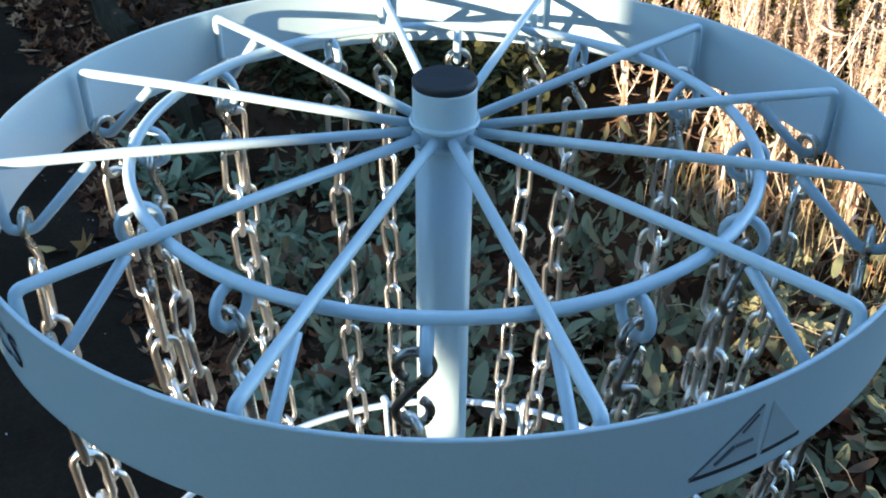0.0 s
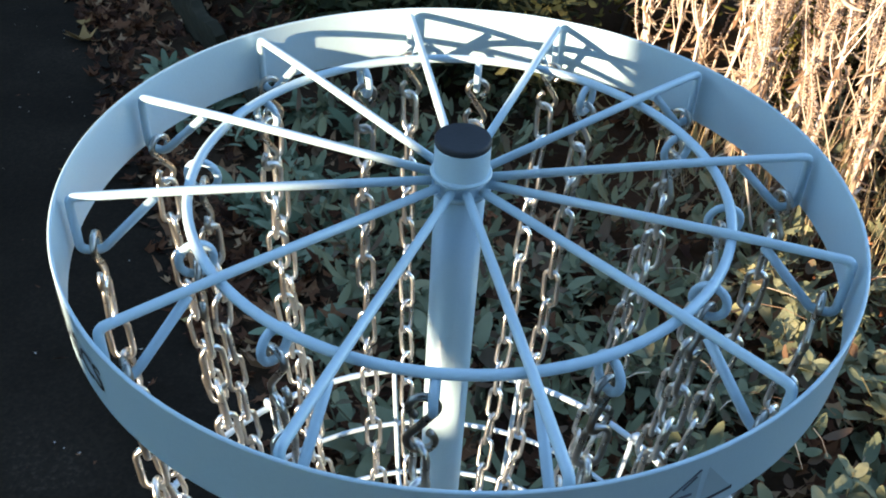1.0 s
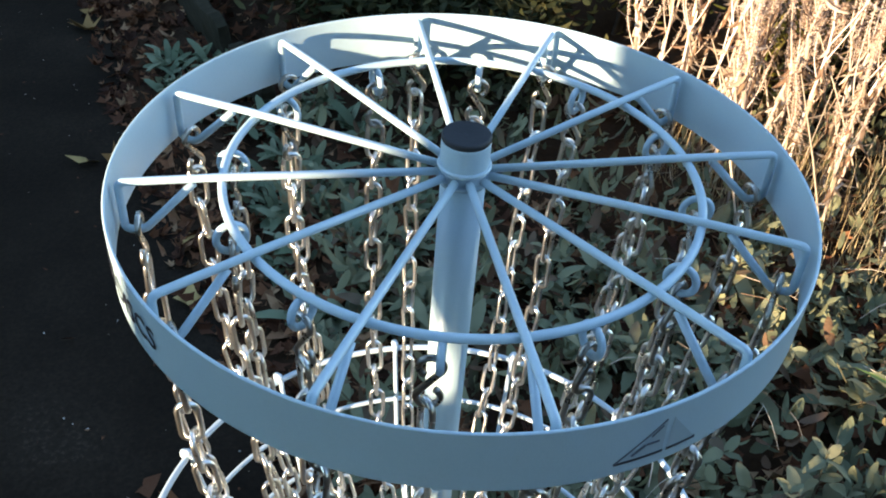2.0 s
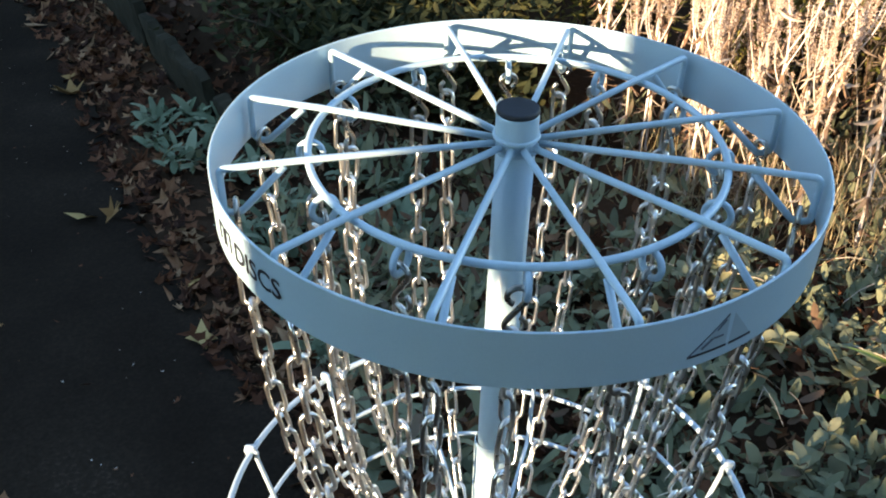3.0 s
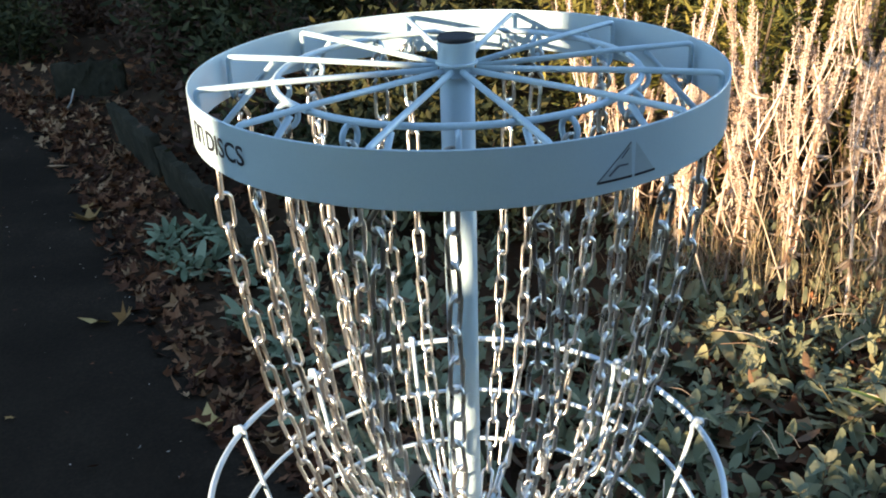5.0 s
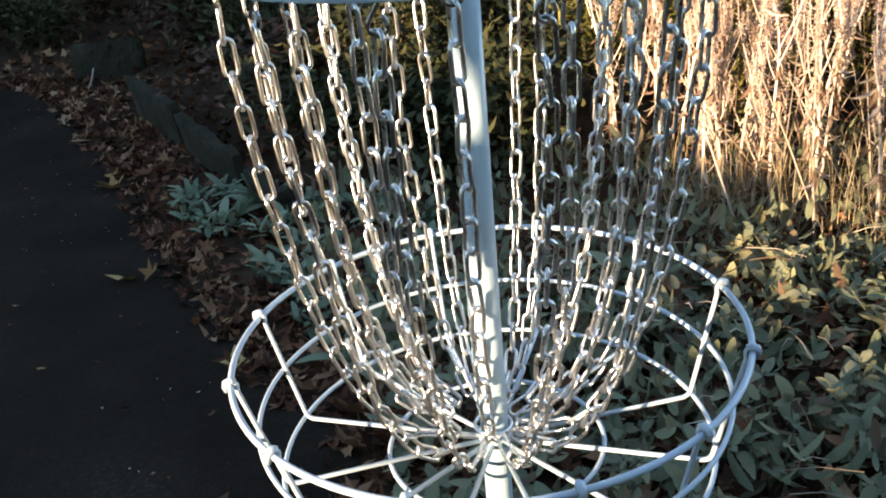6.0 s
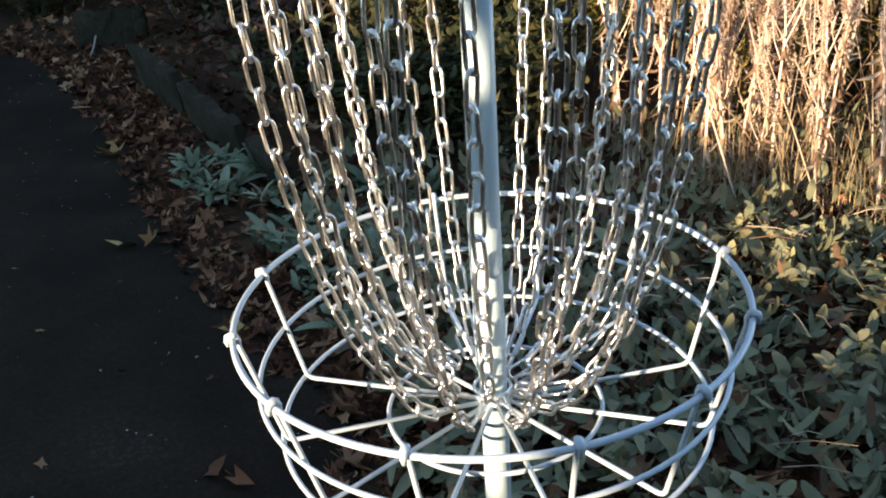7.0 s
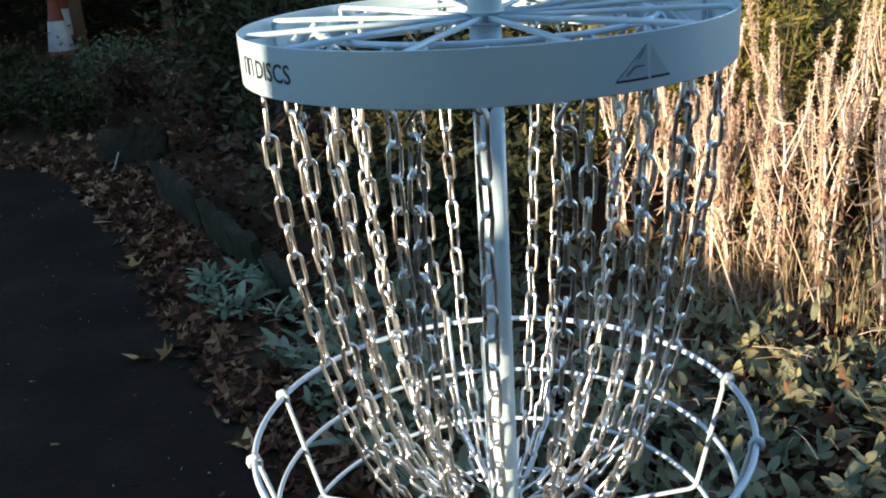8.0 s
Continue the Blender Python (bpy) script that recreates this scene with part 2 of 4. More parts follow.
def smooth_path(points, steps=12):
    """A Catmull-Rom curve through the points."""
    pts = [Vector(p) for p in points]
    pts = [pts[0] * 2 - pts[1]] + pts + [pts[-1] * 2 - pts[-2]]
    out = []
    for i in range(1, len(pts) - 2):
        a, b, c, d = pts[i - 1:i + 3]
        for k in range(steps):
            t = k / steps
            out.append(0.5 * (2 * b + (c - a) * t + (2 * a - 5 * b + 4 * c - d) * t * t + (3 * b - a - 3 * c + d) * t ** 3))
    out.append(pts[-2])
    return out


# ---- ground ----
EDGE = [(-14.0, 6.2), (-4.6, 5.0), (-3.4, 4.72), (-2.75, 4.48), (-2.4, 4.1), (-2.03, 3.5), (-1.66, 2.9), (-1.40, 2.45), (-1.23, 2.05), (-0.98, 1.64), (-0.78, 1.32), (-0.63, 1.10), (-0.50, 0.95), (-0.40, 0.84), (-0.33, 0.68), (-0.31, 0.45), (-0.32, 0.0), (-0.38, -0.5), (-0.5, -2.0), (-0.6, -14.0)]


def edge_x(y):
    """The path's right-hand edge at y."""
    for (x1, y1), (x0, y0) in zip(EDGE, EDGE[1:]):
        if y0 <= y <= y1:
            return x0 + (x1 - x0) * (y - y0) / (y1 - y0)
    return EDGE[0][0] if y > EDGE[0][1] else EDGE[-1][0]


def bed_height(x, y):
    """Soil height: level with the path at its edge, gently mounded inside the bed."""
    d = max(0.0, x - edge_x(y))
    # Behind the edging stones the bed is raised.
    behind = 0.86 * (x + 0.90) + 0.51 * (y - 2.50)
    rise = 0.13 * min(1.0, max(0.0, (behind - 0.06) / 0.12)) * min(1.0, max(0.0, (y - 2.35) / 0.3)) * min(1.0, max(0.0, (5.2 - y) / 1.2)) * min(1.0, max(0.0, 1.4 - x))
    return rise - 0.012 + 0.05 * min(1.0, d / 0.6) + 0.015 * noise.noise(Vector((x * 2.1, y * 2.1, 3.0))) * min(1.0, d / 0.2)


ground = Build()
xs = [-400, -60, -12] + [-4 + 0.14 * i for i in range(66)] + [8, 14, 60, 400]
ys = [-400, -60, -12, -4] + [-2 + 0.14 * i for i in range(66)] + [9.5, 14, 60, 400]
for y in ys:
    for x in xs:
        ground.v.append((x, y, bed_height(x, y) if -9 < x < 9 and -10 < y < 11 else -0.03))
for j in range(len(ys) - 1):
    for i in range(len(xs) - 1):
        a = j * len(xs) + i
        ground.f.append((a, a + 1, a + len(xs) + 1, a + len(xs)))
setting("ground", ground, M_SOIL, "dark damp garden soil under fallen leaves", "ground", True)

path = Build()
rng = random.Random(4)
rim = []
for (x1, y1), (x0, y0) in zip(EDGE, EDGE[1:]):
    n = max(2, int(math.hypot(x1 - x0, y1 - y0) / 0.06)) if y1 < 7 and y0 > -3 else 4
    for k in range(n):
        t = k / n
        rim.append((x1 + (x0 - x1) * t + rng.uniform(-0.012, 0.012), y1 + (y0 - y1) * t))
rim.append(EDGE[-1])
for x, y in rim:
    path.v += [(x, y, 0.004), (x - 9.0, y - 1.5, 0.012), (x, y, -0.05)]
for i in range(len(rim) - 1):
    a = 3 * i
    path.f += [(a, a + 3, a + 4, a + 1), (a + 2, a + 5, a + 3, a)]
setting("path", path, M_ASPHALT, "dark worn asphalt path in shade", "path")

# ---- the disc golf basket ----
CX = 0.0054  # the top of the pole leans this far
BAND_R, BAND_LOW, BAND_TOP = 0.2850, 1.2455, 1.2995
SPOKE_AZ = (-166.2, -136.4, -105.9, -74.3, -42.5, -13.4, 13.9, 44.3, 74.3, 104.2, 135.4, 164.1)
WIRE_AZ = (-166.1, -136.9, -105.6, -75.0, -47.0, -16.6, 12.7, 44.2, 74.2, 104.2, 134.6, 163.8)
SPOKE_Z, RING_Z, RING_R, ELBOW_R = 1.2960, 1.2905, 0.1968, 0.2768
RIM_R, RIM_Z, FLOOR_R, FLOOR_Z = 0.3330, 0.7548, 0.2905, 0.586

basket = thing("disc_golf_basket", "white powder-coated disc golf basket on a steel pole", "disc golf basket")
pole = Build().tube([(0, 0, -0.05), (0.001, 0, 0.5), (0.0025, 0, 0.9), (CX, 0, 1.3)], 0.0192, 32)
part("pole", pole, M_COAT, basket)
tube = Build().lathe([(0.0190, 0.640), (0.0199, 0.6405), (0.0206, 0.642), (0.0206, 0.645), (0.0206, 0.88), (0.0204, 0.884), (0.0190, 0.885)], 36)
part("lower_sleeve", tube, M_COAT, basket)
sleeve = Build().lathe([(0.0192, 1.2995), (0.0202, 1.3000), (0.0206, 1.3012), (0.0206, 1.3024), (0.0206, 1.3214), (0.0206, 1.3225), (0.0202, 1.3235), (0.0190, 1.3237), (0.0190, 1.3150)], 40, (CX, 0))
part("sleeve", sleeve, M_COAT, basket)
cap = Build().lathe([(0.0200, 1.3236), (0.0207, 1.3245), (0.0207, 1.3275), (0.0200, 1.3288), (0.0185, 1.3291), (0.010, 1.3290), (0.0001, 1.3288)], 40, (CX, 0))
part("cap", cap, M_CAP, basket, "round black plastic end cap")
for z in (1.3000, 1.2868):
    part("collar", Build().tube(circle(0.0212, z, 32, CX), 0.0019, 8, True), M_COAT, basket)

t = 0.0013
band = Build().lathe([(BAND_R - t, BAND_LOW + 0.0006), (BAND_R - 0.4 * t, BAND_LOW), (BAND_R + 0.4 * t, BAND_LOW), (BAND_R + t, BAND_LOW + 0.0006), (BAND_R + t, BAND_LOW + 0.0014), (BAND_R + t, BAND_LOW + 0.003), (BAND_R + t, BAND_TOP - 0.003), (BAND_R + t, BAND_TOP - 0.0014), (BAND_R + t, BAND_TOP - 0.0006), (BAND_R + 0.4 * t, BAND_TOP), (BAND_R - 0.4 * t, BAND_TOP), (BAND_R - t, BAND_TOP - 0.0006), (BAND_R - t, BAND_TOP - 0.0014), (BAND_R - t, BAND_TOP - 0.003), (BAND_R - t, BAND_LOW + 0.003), (BAND_R - t, BAND_LOW + 0.0014), (BAND_R - t, BAND_LOW + 0.0006)], 160, (CX, 0))
band_part = part("band", band, M_COAT, basket, "broad pale band printed with black lettering")


def on_band(az, z, out=0.0004):
    return tuple(polar(BAND_R + t + out, az, z, CX))


def print_patch(name, corners, mat, depth=0.0004):
    """A thin print with straight sides (az, z), laid on the band's curve."""
    b = Build()
    n = 10
    for out in (depth, -0.0002):
        for i in range(n + 1):
            s = i / n
            lo = [corners[0][k] + (corners[1][k] - corners[0][k]) * s for k in (0, 1)]
            hi = [corners[3][k] + (corners[2][k] - corners[3][k]) * s for k in (0, 1)]
            b.v += [on_band(*lo, out), on_band(*hi, out)]
    for i in range(n):
        a = 2 * i
        b.f.append((a, a + 2, a + 3, a + 1))
    m = 2 * (n + 1)
    for i in range(n):
        a = 2 * i
        b.f += [(a, a + m, a + m + 2, a + 2), (a + 1, a + 3, a + m + 3, a + m + 1)]
    return part(name, b, mat, band_part, smooth=False)


def stroke(name, p, q, w, mat, depth=0.0007):
    """A straight printed line between two (az, z) points; w is its width in metres."""
    k = math.degrees(1 / BAND_R)
    dx, dz = (q[0] - p[0]) / k, q[1] - p[1]
    l = math.hypot(dx, dz)
    nx, nz = -dz / l * w / 2 * k, dx / l * w / 2
    return print_patch(name, [(p[0] - nx, p[1] - nz), (q[0] - nx, q[1] - nz), (q[0] + nx, q[1] + nz), (p[0] + nx, p[1] + nz)], mat, depth)


# The emblem: a split triangle.
E0, E1, EB, EP = -66.2, -59.3, 1.2570, 1.2880
print_patch("emblem_half", [(E0, EB), (-58.9, EB), (E1, EP), (E1 - 0.1, EP)], M_INK_PALE, 0.0003)
print_patch("emblem_half", [(-58.3, EB), (-53.5, EB), (-58.2, EP - 0.001), (-58.3, EP - 0.001)], M_INK_PALE, 0.0003)
stroke("emblem_line", (E0, EB), (-58.9, EB), 0.0021, M_INK)
stroke("emblem_line", (-58.3, EB), (-53.5, EB), 0.0021, M_INK)
stroke("emblem_line", (E0, EB), (E1 - 0.1, EP), 0.0007, M_INK_MID)
stroke("emblem_line", (-63.8, 1.2615), (-61.9, 1.2690), 0.0015, M_INK_MID, 0.0009)
stroke("emblem_line", (-61.9, 1.2690), (-59.9, 1.2690), 0.0015, M_INK_MID, 0.0009)
stroke("emblem_line", (-61.3, 1.2755), (-59.8, 1.2835), 0.0007, M_INK_MID, 0.0009)

# The lettering: one word, and plain marks for the name before it.
font = bpy.data.curves.new("lettering", "FONT")
font.body, font.size, font.resolution_u, font.space_character, font.offset = "DISCS", 1.0, 3, 1.0, 0.014
tmp = new("lettering_source", font)
word = bpy.data.meshes.new_from_object(tmp.evaluated_get(bpy.context.evaluated_depsgraph_get()))
bpy.data.objects.remove(tmp)
bm = bmesh.new()
bm.from_mesh(word)
bmesh.ops.subdivide_edges(bm, edges=bm.edges, cuts=1)
x0, x1 = min(v.co.x for v in bm.verts), max(v.co.x for v in bm.verts)
y0, y1 = min(v.co.y for v in bm.verts), max(v.co.y for v in bm.verts)
for v in bm.verts:
    v.co = on_band(-146.6 + (v.co.x - x0) / (x1 - x0) * 14.2, 1.2632 + (v.co.y - y0) / (y1 - y0) * 0.0195, 0.0006)
bm.to_mesh(word)
bm.free()
word.materials.clear()
word.materials.append(M_INK)
part("lettering", word, M_INK, band_part, "black printed lettering")
for az in (-154.0, -150.8):
    for da in (0.0, 2.2):
        stroke("printed_mark", (az + da, 1.2640), (az + da, 1.2818), 0.0022, M_INK)
    stroke("printed_mark", (az, 1.2818), (az + 2.2, 1.2818), 0.0020, M_INK)

part("support_ring", Build().tube(circle(RING_R, RING_Z, 96, CX), 0.0037, 10, True), M_COAT, basket)

ROD = 0.0034
for az in SPOKE_AZ:
    line = [polar(0.022, az, 1.2935, CX), polar(RING_R, az, SPOKE_Z, CX), polar(ELBOW_R, az, SPOKE_Z - 0.0005, CX), polar(ELBOW_R + 0.0005, az, 1.2495, CX), polar(0.262, az, 1.2480, CX), polar(0.219, az, SPOKE_Z - 0.0045, CX)]
    part("spoke", Build().tube(rounded(line, 0.006, 6), ROD, 10), M_COAT, basket)

LOOP_AZ = [(a + (b if b > a else b + 360)) / 2 for a, b in zip(SPOKE_AZ, SPOKE_AZ[1:] + SPOKE_AZ[:1])]
LOOP_Z = RING_Z - 0.0165
for az in LOOP_AZ:
    c = polar(RING_R, az, LOOP_Z, CX)
    out = polar(1, az, 0)
    ring = [c + out * (0.0118 * math.cos(a)) + Vector((0, 0, 0.0125 * math.sin(a))) for a in (2 * math.pi * k / 20 for k in range(20))]
    part("hanging_loop", Build().tube(ring, 0.0031, 8, True), M_COAT, basket)

# The tray sits a little askew on the pole.
TILT = Matrix.Translation((0, 0, RIM_Z)) @ pose(0, 0, 0, -0.4, -0.7, 0) @ Matrix.Translation((0, 0, -RIM_Z))


def tray_part(name, build):
    ob = part(name, build, M_TRAY, basket)
    ob.matrix_basis = TILT
    return ob


tray_part("rim_ring", Build().tube(circle(RIM_R, RIM_Z, 110), 0.0042, 10, True))
tray_part("side_ring", Build().tube(circle(0.3135, 0.668, 100), 0.0034, 8, True))
tray_part("floor_ring", Build().tube(circle(FLOOR_R + 0.004, FLOOR_Z - 0.002, 100), 0.0034, 8, True))
tray_part("inner_floor_ring", Build().tube(circle(0.149, FLOOR_Z - 0.0068, 72), 0.0034, 8, True))
for az in WIRE_AZ:
    hook = [polar(RIM_R - 0.0065, az, RIM_Z - 0.010), polar(RIM_R - 0.0072, az, RIM_Z + 0.001), polar(RIM_R - 0.004, az, RIM_Z + 0.0070), polar(RIM_R + 0.001, az, RIM_Z + 0.0085), polar(RIM_R + 0.006, az, RIM_Z + 0.006), polar(RIM_R + 0.0078, az, RIM_Z), polar(RIM_R + 0.006, az, RIM_Z - 0.006)]
    line = rounded([polar(0.018, az, FLOOR_Z), polar(FLOOR_R - 0.003, az, FLOOR_Z), polar(RIM_R - 0.0065, az, RIM_Z - 0.010)], 0.012, 5)
    wire = tray_part("tray_wire", Build().tube(line + hook[1:], 0.0033, 9))
    knob = Build().tube([polar(RIM_R - 0.006, az, RIM_Z + 0.006), polar(RIM_R - 0.001, az, RIM_Z + 0.0088), polar(RIM_R + 0.0055, az, RIM_Z + 0.0062), polar(RIM_R + 0.0075, az, RIM_Z - 0.001)], [0.0040, 0.0052, 0.0050, 0.0040], 9)
    part("hook_end", knob, M_TRAY, wire)
part("floor_collar", Build().lathe([(0.0188, FLOOR_Z - 0.007), (0.0212, FLOOR_Z - 0.006), (0.0212, FLOOR_Z + 0.003), (0.0188, FLOOR_Z + 0.004)], 32), M_TRAY, basket)
part("chain_ring", Build().tube(circle(0.0255, 0.609, 40), 0.0026, 8, True), M_ZINC, basket, "zinc-plated ring that gathers the chains")

# ---- chains ----
LINK_L, LINK_W, LINK_R, PITCH = 0.0476, 0.0208, 0.00262, 0.0371
bend = LINK_W / 2 - LINK_R
half = LINK_L / 2 - LINK_R - bend
loop = [(bend * math.cos(a), 0, half + bend * math.sin(a)) for a in (math.pi * k / 6 for k in range(7))]
loop += [(-bend * math.cos(a), 0, -half - bend * math.sin(a)) for a in (math.pi * k / 6 for k in range(7))]
LINK = Build().tube(loop, LINK_R, 7, True).mesh("link", M_ZINC)

hook_path = [(0.0088 * math.cos(radians(a)), 0, 0.0150 + 0.0088 * math.sin(radians(a))) for a in range(245, -40, -15)]
hook_path += [(-0.0088 * math.cos(radians(a)), 0, -0.0150 - 0.0088 * math.sin(radians(a))) for a in range(-30, 250, 15)]
HOOK = Build().tube(hook_path, 0.0027, 8).mesh("s_hook", M_HOOK)

OUTER = [(0.2660, 1.2155), (0.2600, 1.130), (0.2460, 0.995), (0.2270, 0.885), (0.2010, 0.778), (0.1730, 0.704), (0.1330, 0.642), (0.0880, 0.612), (0.0340, 0.609)]
INNER = [(0.1968, 1.2240), (0.1930, 1.100), (0.1800, 0.950), (0.1610, 0.820), (0.1340, 0.732), (0.1020, 0.668), (0.0700, 0.636), (0.0310, 0.616)]


def chain(az, profile, label, group, seed):
    rng = random.Random(seed)
    top = polar(profile[0][0], az, profile[0][1] + 0.0210, CX)
    ob = thing("chain", label, "chain", top, group)
    inv = Matrix.Translation(-top)
    hook = part("s_hook", HOOK, M_HOOK, ob, "dull steel S-hook")
    hook.matrix_basis = pose(0, 0, 0.001, 0, rng.uniform(-4, 4), az + 90 + rng.uniform(-18, 18))
    sway = rng.uniform(-1.5, 1.5)
    line = smooth_path([polar(r * (1 + rng.uniform(-0.012, 0.012)) if 0 < i < len(profile) - 1 else r, az + sway * math.sin(math.pi * i / (len(profile) - 1)), z, CX * max(0, (z - 0.6) / 0.7)) for i, (r, z) in enumerate(profile)], 10)
    dist = [0.0]
    for a, b in zip(line, line[1:]):
        dist.append(dist[-1] + (b - a).length)

    def at(s):
        s = min(max(s, 0), dist[-1])
        for i in range(1, len(dist)):
            if dist[i] >= s:
                return line[i - 1].lerp(line[i], (s - dist[i - 1]) / max(1e-9, dist[i] - dist[i - 1]))
        return line[-1]

    count = int(dist[-1] / PITCH)
    twist = rng.uniform(0, 180)
    drift = rng.uniform(-3, 3)
    for i in range(count):
        a, b = at((i + 0.02) * PITCH), at((i + 0.98) * PITCH)
        d = (a - b).normalized()
        side = d.cross(polar(1, az, 0)).normalized()
        out = side.cross(d)
        m = Matrix((side, out, d)).transposed().to_4x4()
        m.translation = (a + b) / 2
        link = part("link", LINK, M_ZINC, ob)
        link.matrix_basis = inv @ m @ pose(0, 0, 0, rng.uniform(-4, 4), rng.uniform(-4, 4), 90 * (i % 2) + 45 * math.sin(radians(twist + drift * i)) + rng.uniform(-9, 9))
    return ob


for k, az in enumerate(SPOKE_AZ):
    chain(az, OUTER, "zinc-plated steel chain hanging from the basket's outer band", "outer chains of the basket", 100 + k)
for k, az in enumerate(LOOP_AZ):
    chain(az - (2.0 if k == 2 else 0.0), INNER, "zinc-plated steel chain hanging from the basket's inner ring", "inner chains of the basket", 200 + k)

# ---- plants ----
def upward(rng, lean):
    a = rng.uniform(0, 2 * math.pi)
    return Vector((math.cos(a) * lean, math.sin(a) * lean, 1)).normalized()


def leaf_mesh(name, mat, length, width, bend, fold, shape=(0.08, 0.62, 1.0, 0.98, 0.70, 0.16)):
    return Build().leaf((0, 0, 0), (0, 1, 0), (1, 0, 0), length, width, bend, fold, shape=shape).mesh(name, mat)


def ruffled_leaf(name, mat, length, width, bend, fold, seed):
    """A blunt oval leaf whose rim waves and whose blade twists a little towards the tip."""
    rng = random.Random(seed)
    rows = (0.0, 0.08, 0.2, 0.36, 0.52, 0.68, 0.82, 0.93, 1.0)
    widths = (0.07, 0.34, 0.72, 0.96, 1.0, 0.94, 0.74, 0.44, 0.10)
    b = Build().leaf((0, 0, 0), (0, 1, 0), (1, 0, 0), length, width, bend, fold, rows, [w * rng.uniform(0.9, 1.08) for w in widths])
    twist, sway = rng.uniform(-35, 35), rng.uniform(-0.10, 0.10)
    phase = (rng.uniform(0, 6.3), rng.uniform(0, 6.3))
    for i, (x, y, z) in enumerate(b.v):
        u = rows[i // 3]
        if i % 3 != 1:
            z += width * 0.09 * math.sin(phase[i % 3 // 2] + u * 9.0) * widths[i // 3]
        a = radians(twist * u)
        mid = b.v[i - i % 3 + 1][2]
        b.v[i] = (x * math.cos(a) + sway * length * u * u, y, z + x * math.sin(a) if i % 3 != 1 else mid)
    return b.mesh(name, mat)


SAGE = [ruffled_leaf("leaf", M_SAGE, l, w, b, f, 300 + k) for k, (l, w, b, f) in enumerate(((0.050, 0.0240, 0.25, 0.3), (0.062, 0.0285, 0.45, 0.2), (0.038, 0.0180, 0.1, 0.35), (0.076, 0.0330, 0.65, 0.25), (0.068, 0.0340, 0.30, 0.15), (0.055, 0.0235, -0.15, 0.4), (0.080, 0.0365, 0.80, 0.2), (0.046, 0.0230, 0.55, 0.1)))]
LAMB = [leaf_mesh("leaf", M_LAMB, l, w, b, f, (0.3, 0.72, 1.0, 0.97, 0.68, 0.14)) for l, w, b, f in ((0.084, 0.032, 0.35, 0.35), (0.100, 0.035, 0.7, 0.3), (0.066, 0.028, 0.2, 0.4))]


def place_leaf(parent, mesh, at, az, rise, scale, rng):
    ob = part("leaf", mesh, None, parent)
    ob.matrix_basis = Matrix.Translation(at) @ pose(0, 0, 0, 0, 0, az) @ pose(0, 0, 0, rise, rng.uniform(-25, 25), 0) @ Matrix.Diagonal((scale, scale, scale, 1))
    return ob


def sage_plant(seed, height, shoots, label):
    rng = random.Random(seed)
    ob = thing("sage_plant", label, "plant", (0, 0, -50), "sage plants of the bed")
    for s in range(shoots):
        foot = Vector((rng.uniform(-0.05, 0.05), rng.uniform(-0.05, 0.05), 0))
        way = upward(rng, 0.55)
        h = height * rng.uniform(0.6, 1.0)
        tip = foot + way * h
        mid = foot + Vector((way.x, way.y, 1.4)).normalized() * h * 0.5
        part("stem", Build().tube(smooth_path([foot, mid, tip], 3), [0.0028] * 4 + [0.0022, 0.0018, 0.0014], 5, caps=False), M_STEM, ob)
        spin = rng.uniform(0, 360)
        levels = max(3, int(h / 0.038))
        for i in range(levels):
            u = (i + 0.7) / levels
            p = foot.lerp(mid, u * 2) if u < 0.5 else mid.lerp(tip, u * 2 - 1)
            for k in range(2 if i < levels - 1 else 4):
                az = spin + i * 90 + k * (180 if i < levels - 1 else 90) + rng.uniform(-20, 20)
                place_leaf(ob, rng.choice(SAGE), p, az, rng.uniform(0, 40) if i < levels - 1 else rng.uniform(25, 65), rng.choice((0.5, 0.7, 0.85, 1.0, 1.15, 1.3)) * rng.uniform(0.9, 1.1) * (1.0 if i < levels - 1 else 0.7), rng)
    return ob


def lamb_plant(seed, leaves):
    rng = random.Random(seed)
    ob = thing("lambs_ear_plant", "low clump of pale woolly blue-green leaves", "plant", (0, 0, -50), "woolly plants beside the path")
    for k in range(leaves):
        az = rng.uniform(0, 360)
        foot = polar(rng.uniform(0.0, 0.075), rng.uniform(0, 360), rng.uniform(0.005, 0.05))
        place_leaf(ob, rng.choice(LAMB), foot, az, rng.uniform(-5, 78), rng.uniform(0.45, 0.95), rng)
    return ob


def scatter(proto, spots, rng, low=0.8, high=1.2, tilt=6, sink=0.0, grow=False):
    """Copies of the prototypes at the spots; the prototypes themselves take the first ones."""
    made = []
    for i, (x, y) in enumerate(spots):
        s = rng.uniform(low, high) * (1.05 if grow and x > 0.62 else 1.0)
        m = pose(x, y, bed_height(x, y) - sink, rng.uniform(-tilt, tilt), rng.uniform(-tilt, tilt), rng.uniform(0, 360)) @ Matrix.Diagonal((s, s, s, 1))
        if i < len(proto):
            proto[i].matrix_basis = m
            made.append(proto[i])
        else:
            src = proto[rng.randrange(len(proto))]
            ob = copy_thing(src, m)
            ob.matrix_basis = m
            made.append(ob)
    return made


def spots(rng, n, x0, x1, y0, y1, gap, keep=lambda x, y: True):
    out = []
    for _ in range(n * 40):
        x, y = rng.uniform(x0, x1), rng.uniform(y0, y1)
        if keep(x, y) and all((x - a) ** 2 + (y - b) ** 2 > gap * gap for a, b in out):
            out.append((x, y))
            if len(out) == n:
                break
    return out


def in_bed(x, y):
    return x > edge_x(y) + 0.16 and math.hypot(x, y) > 0.06


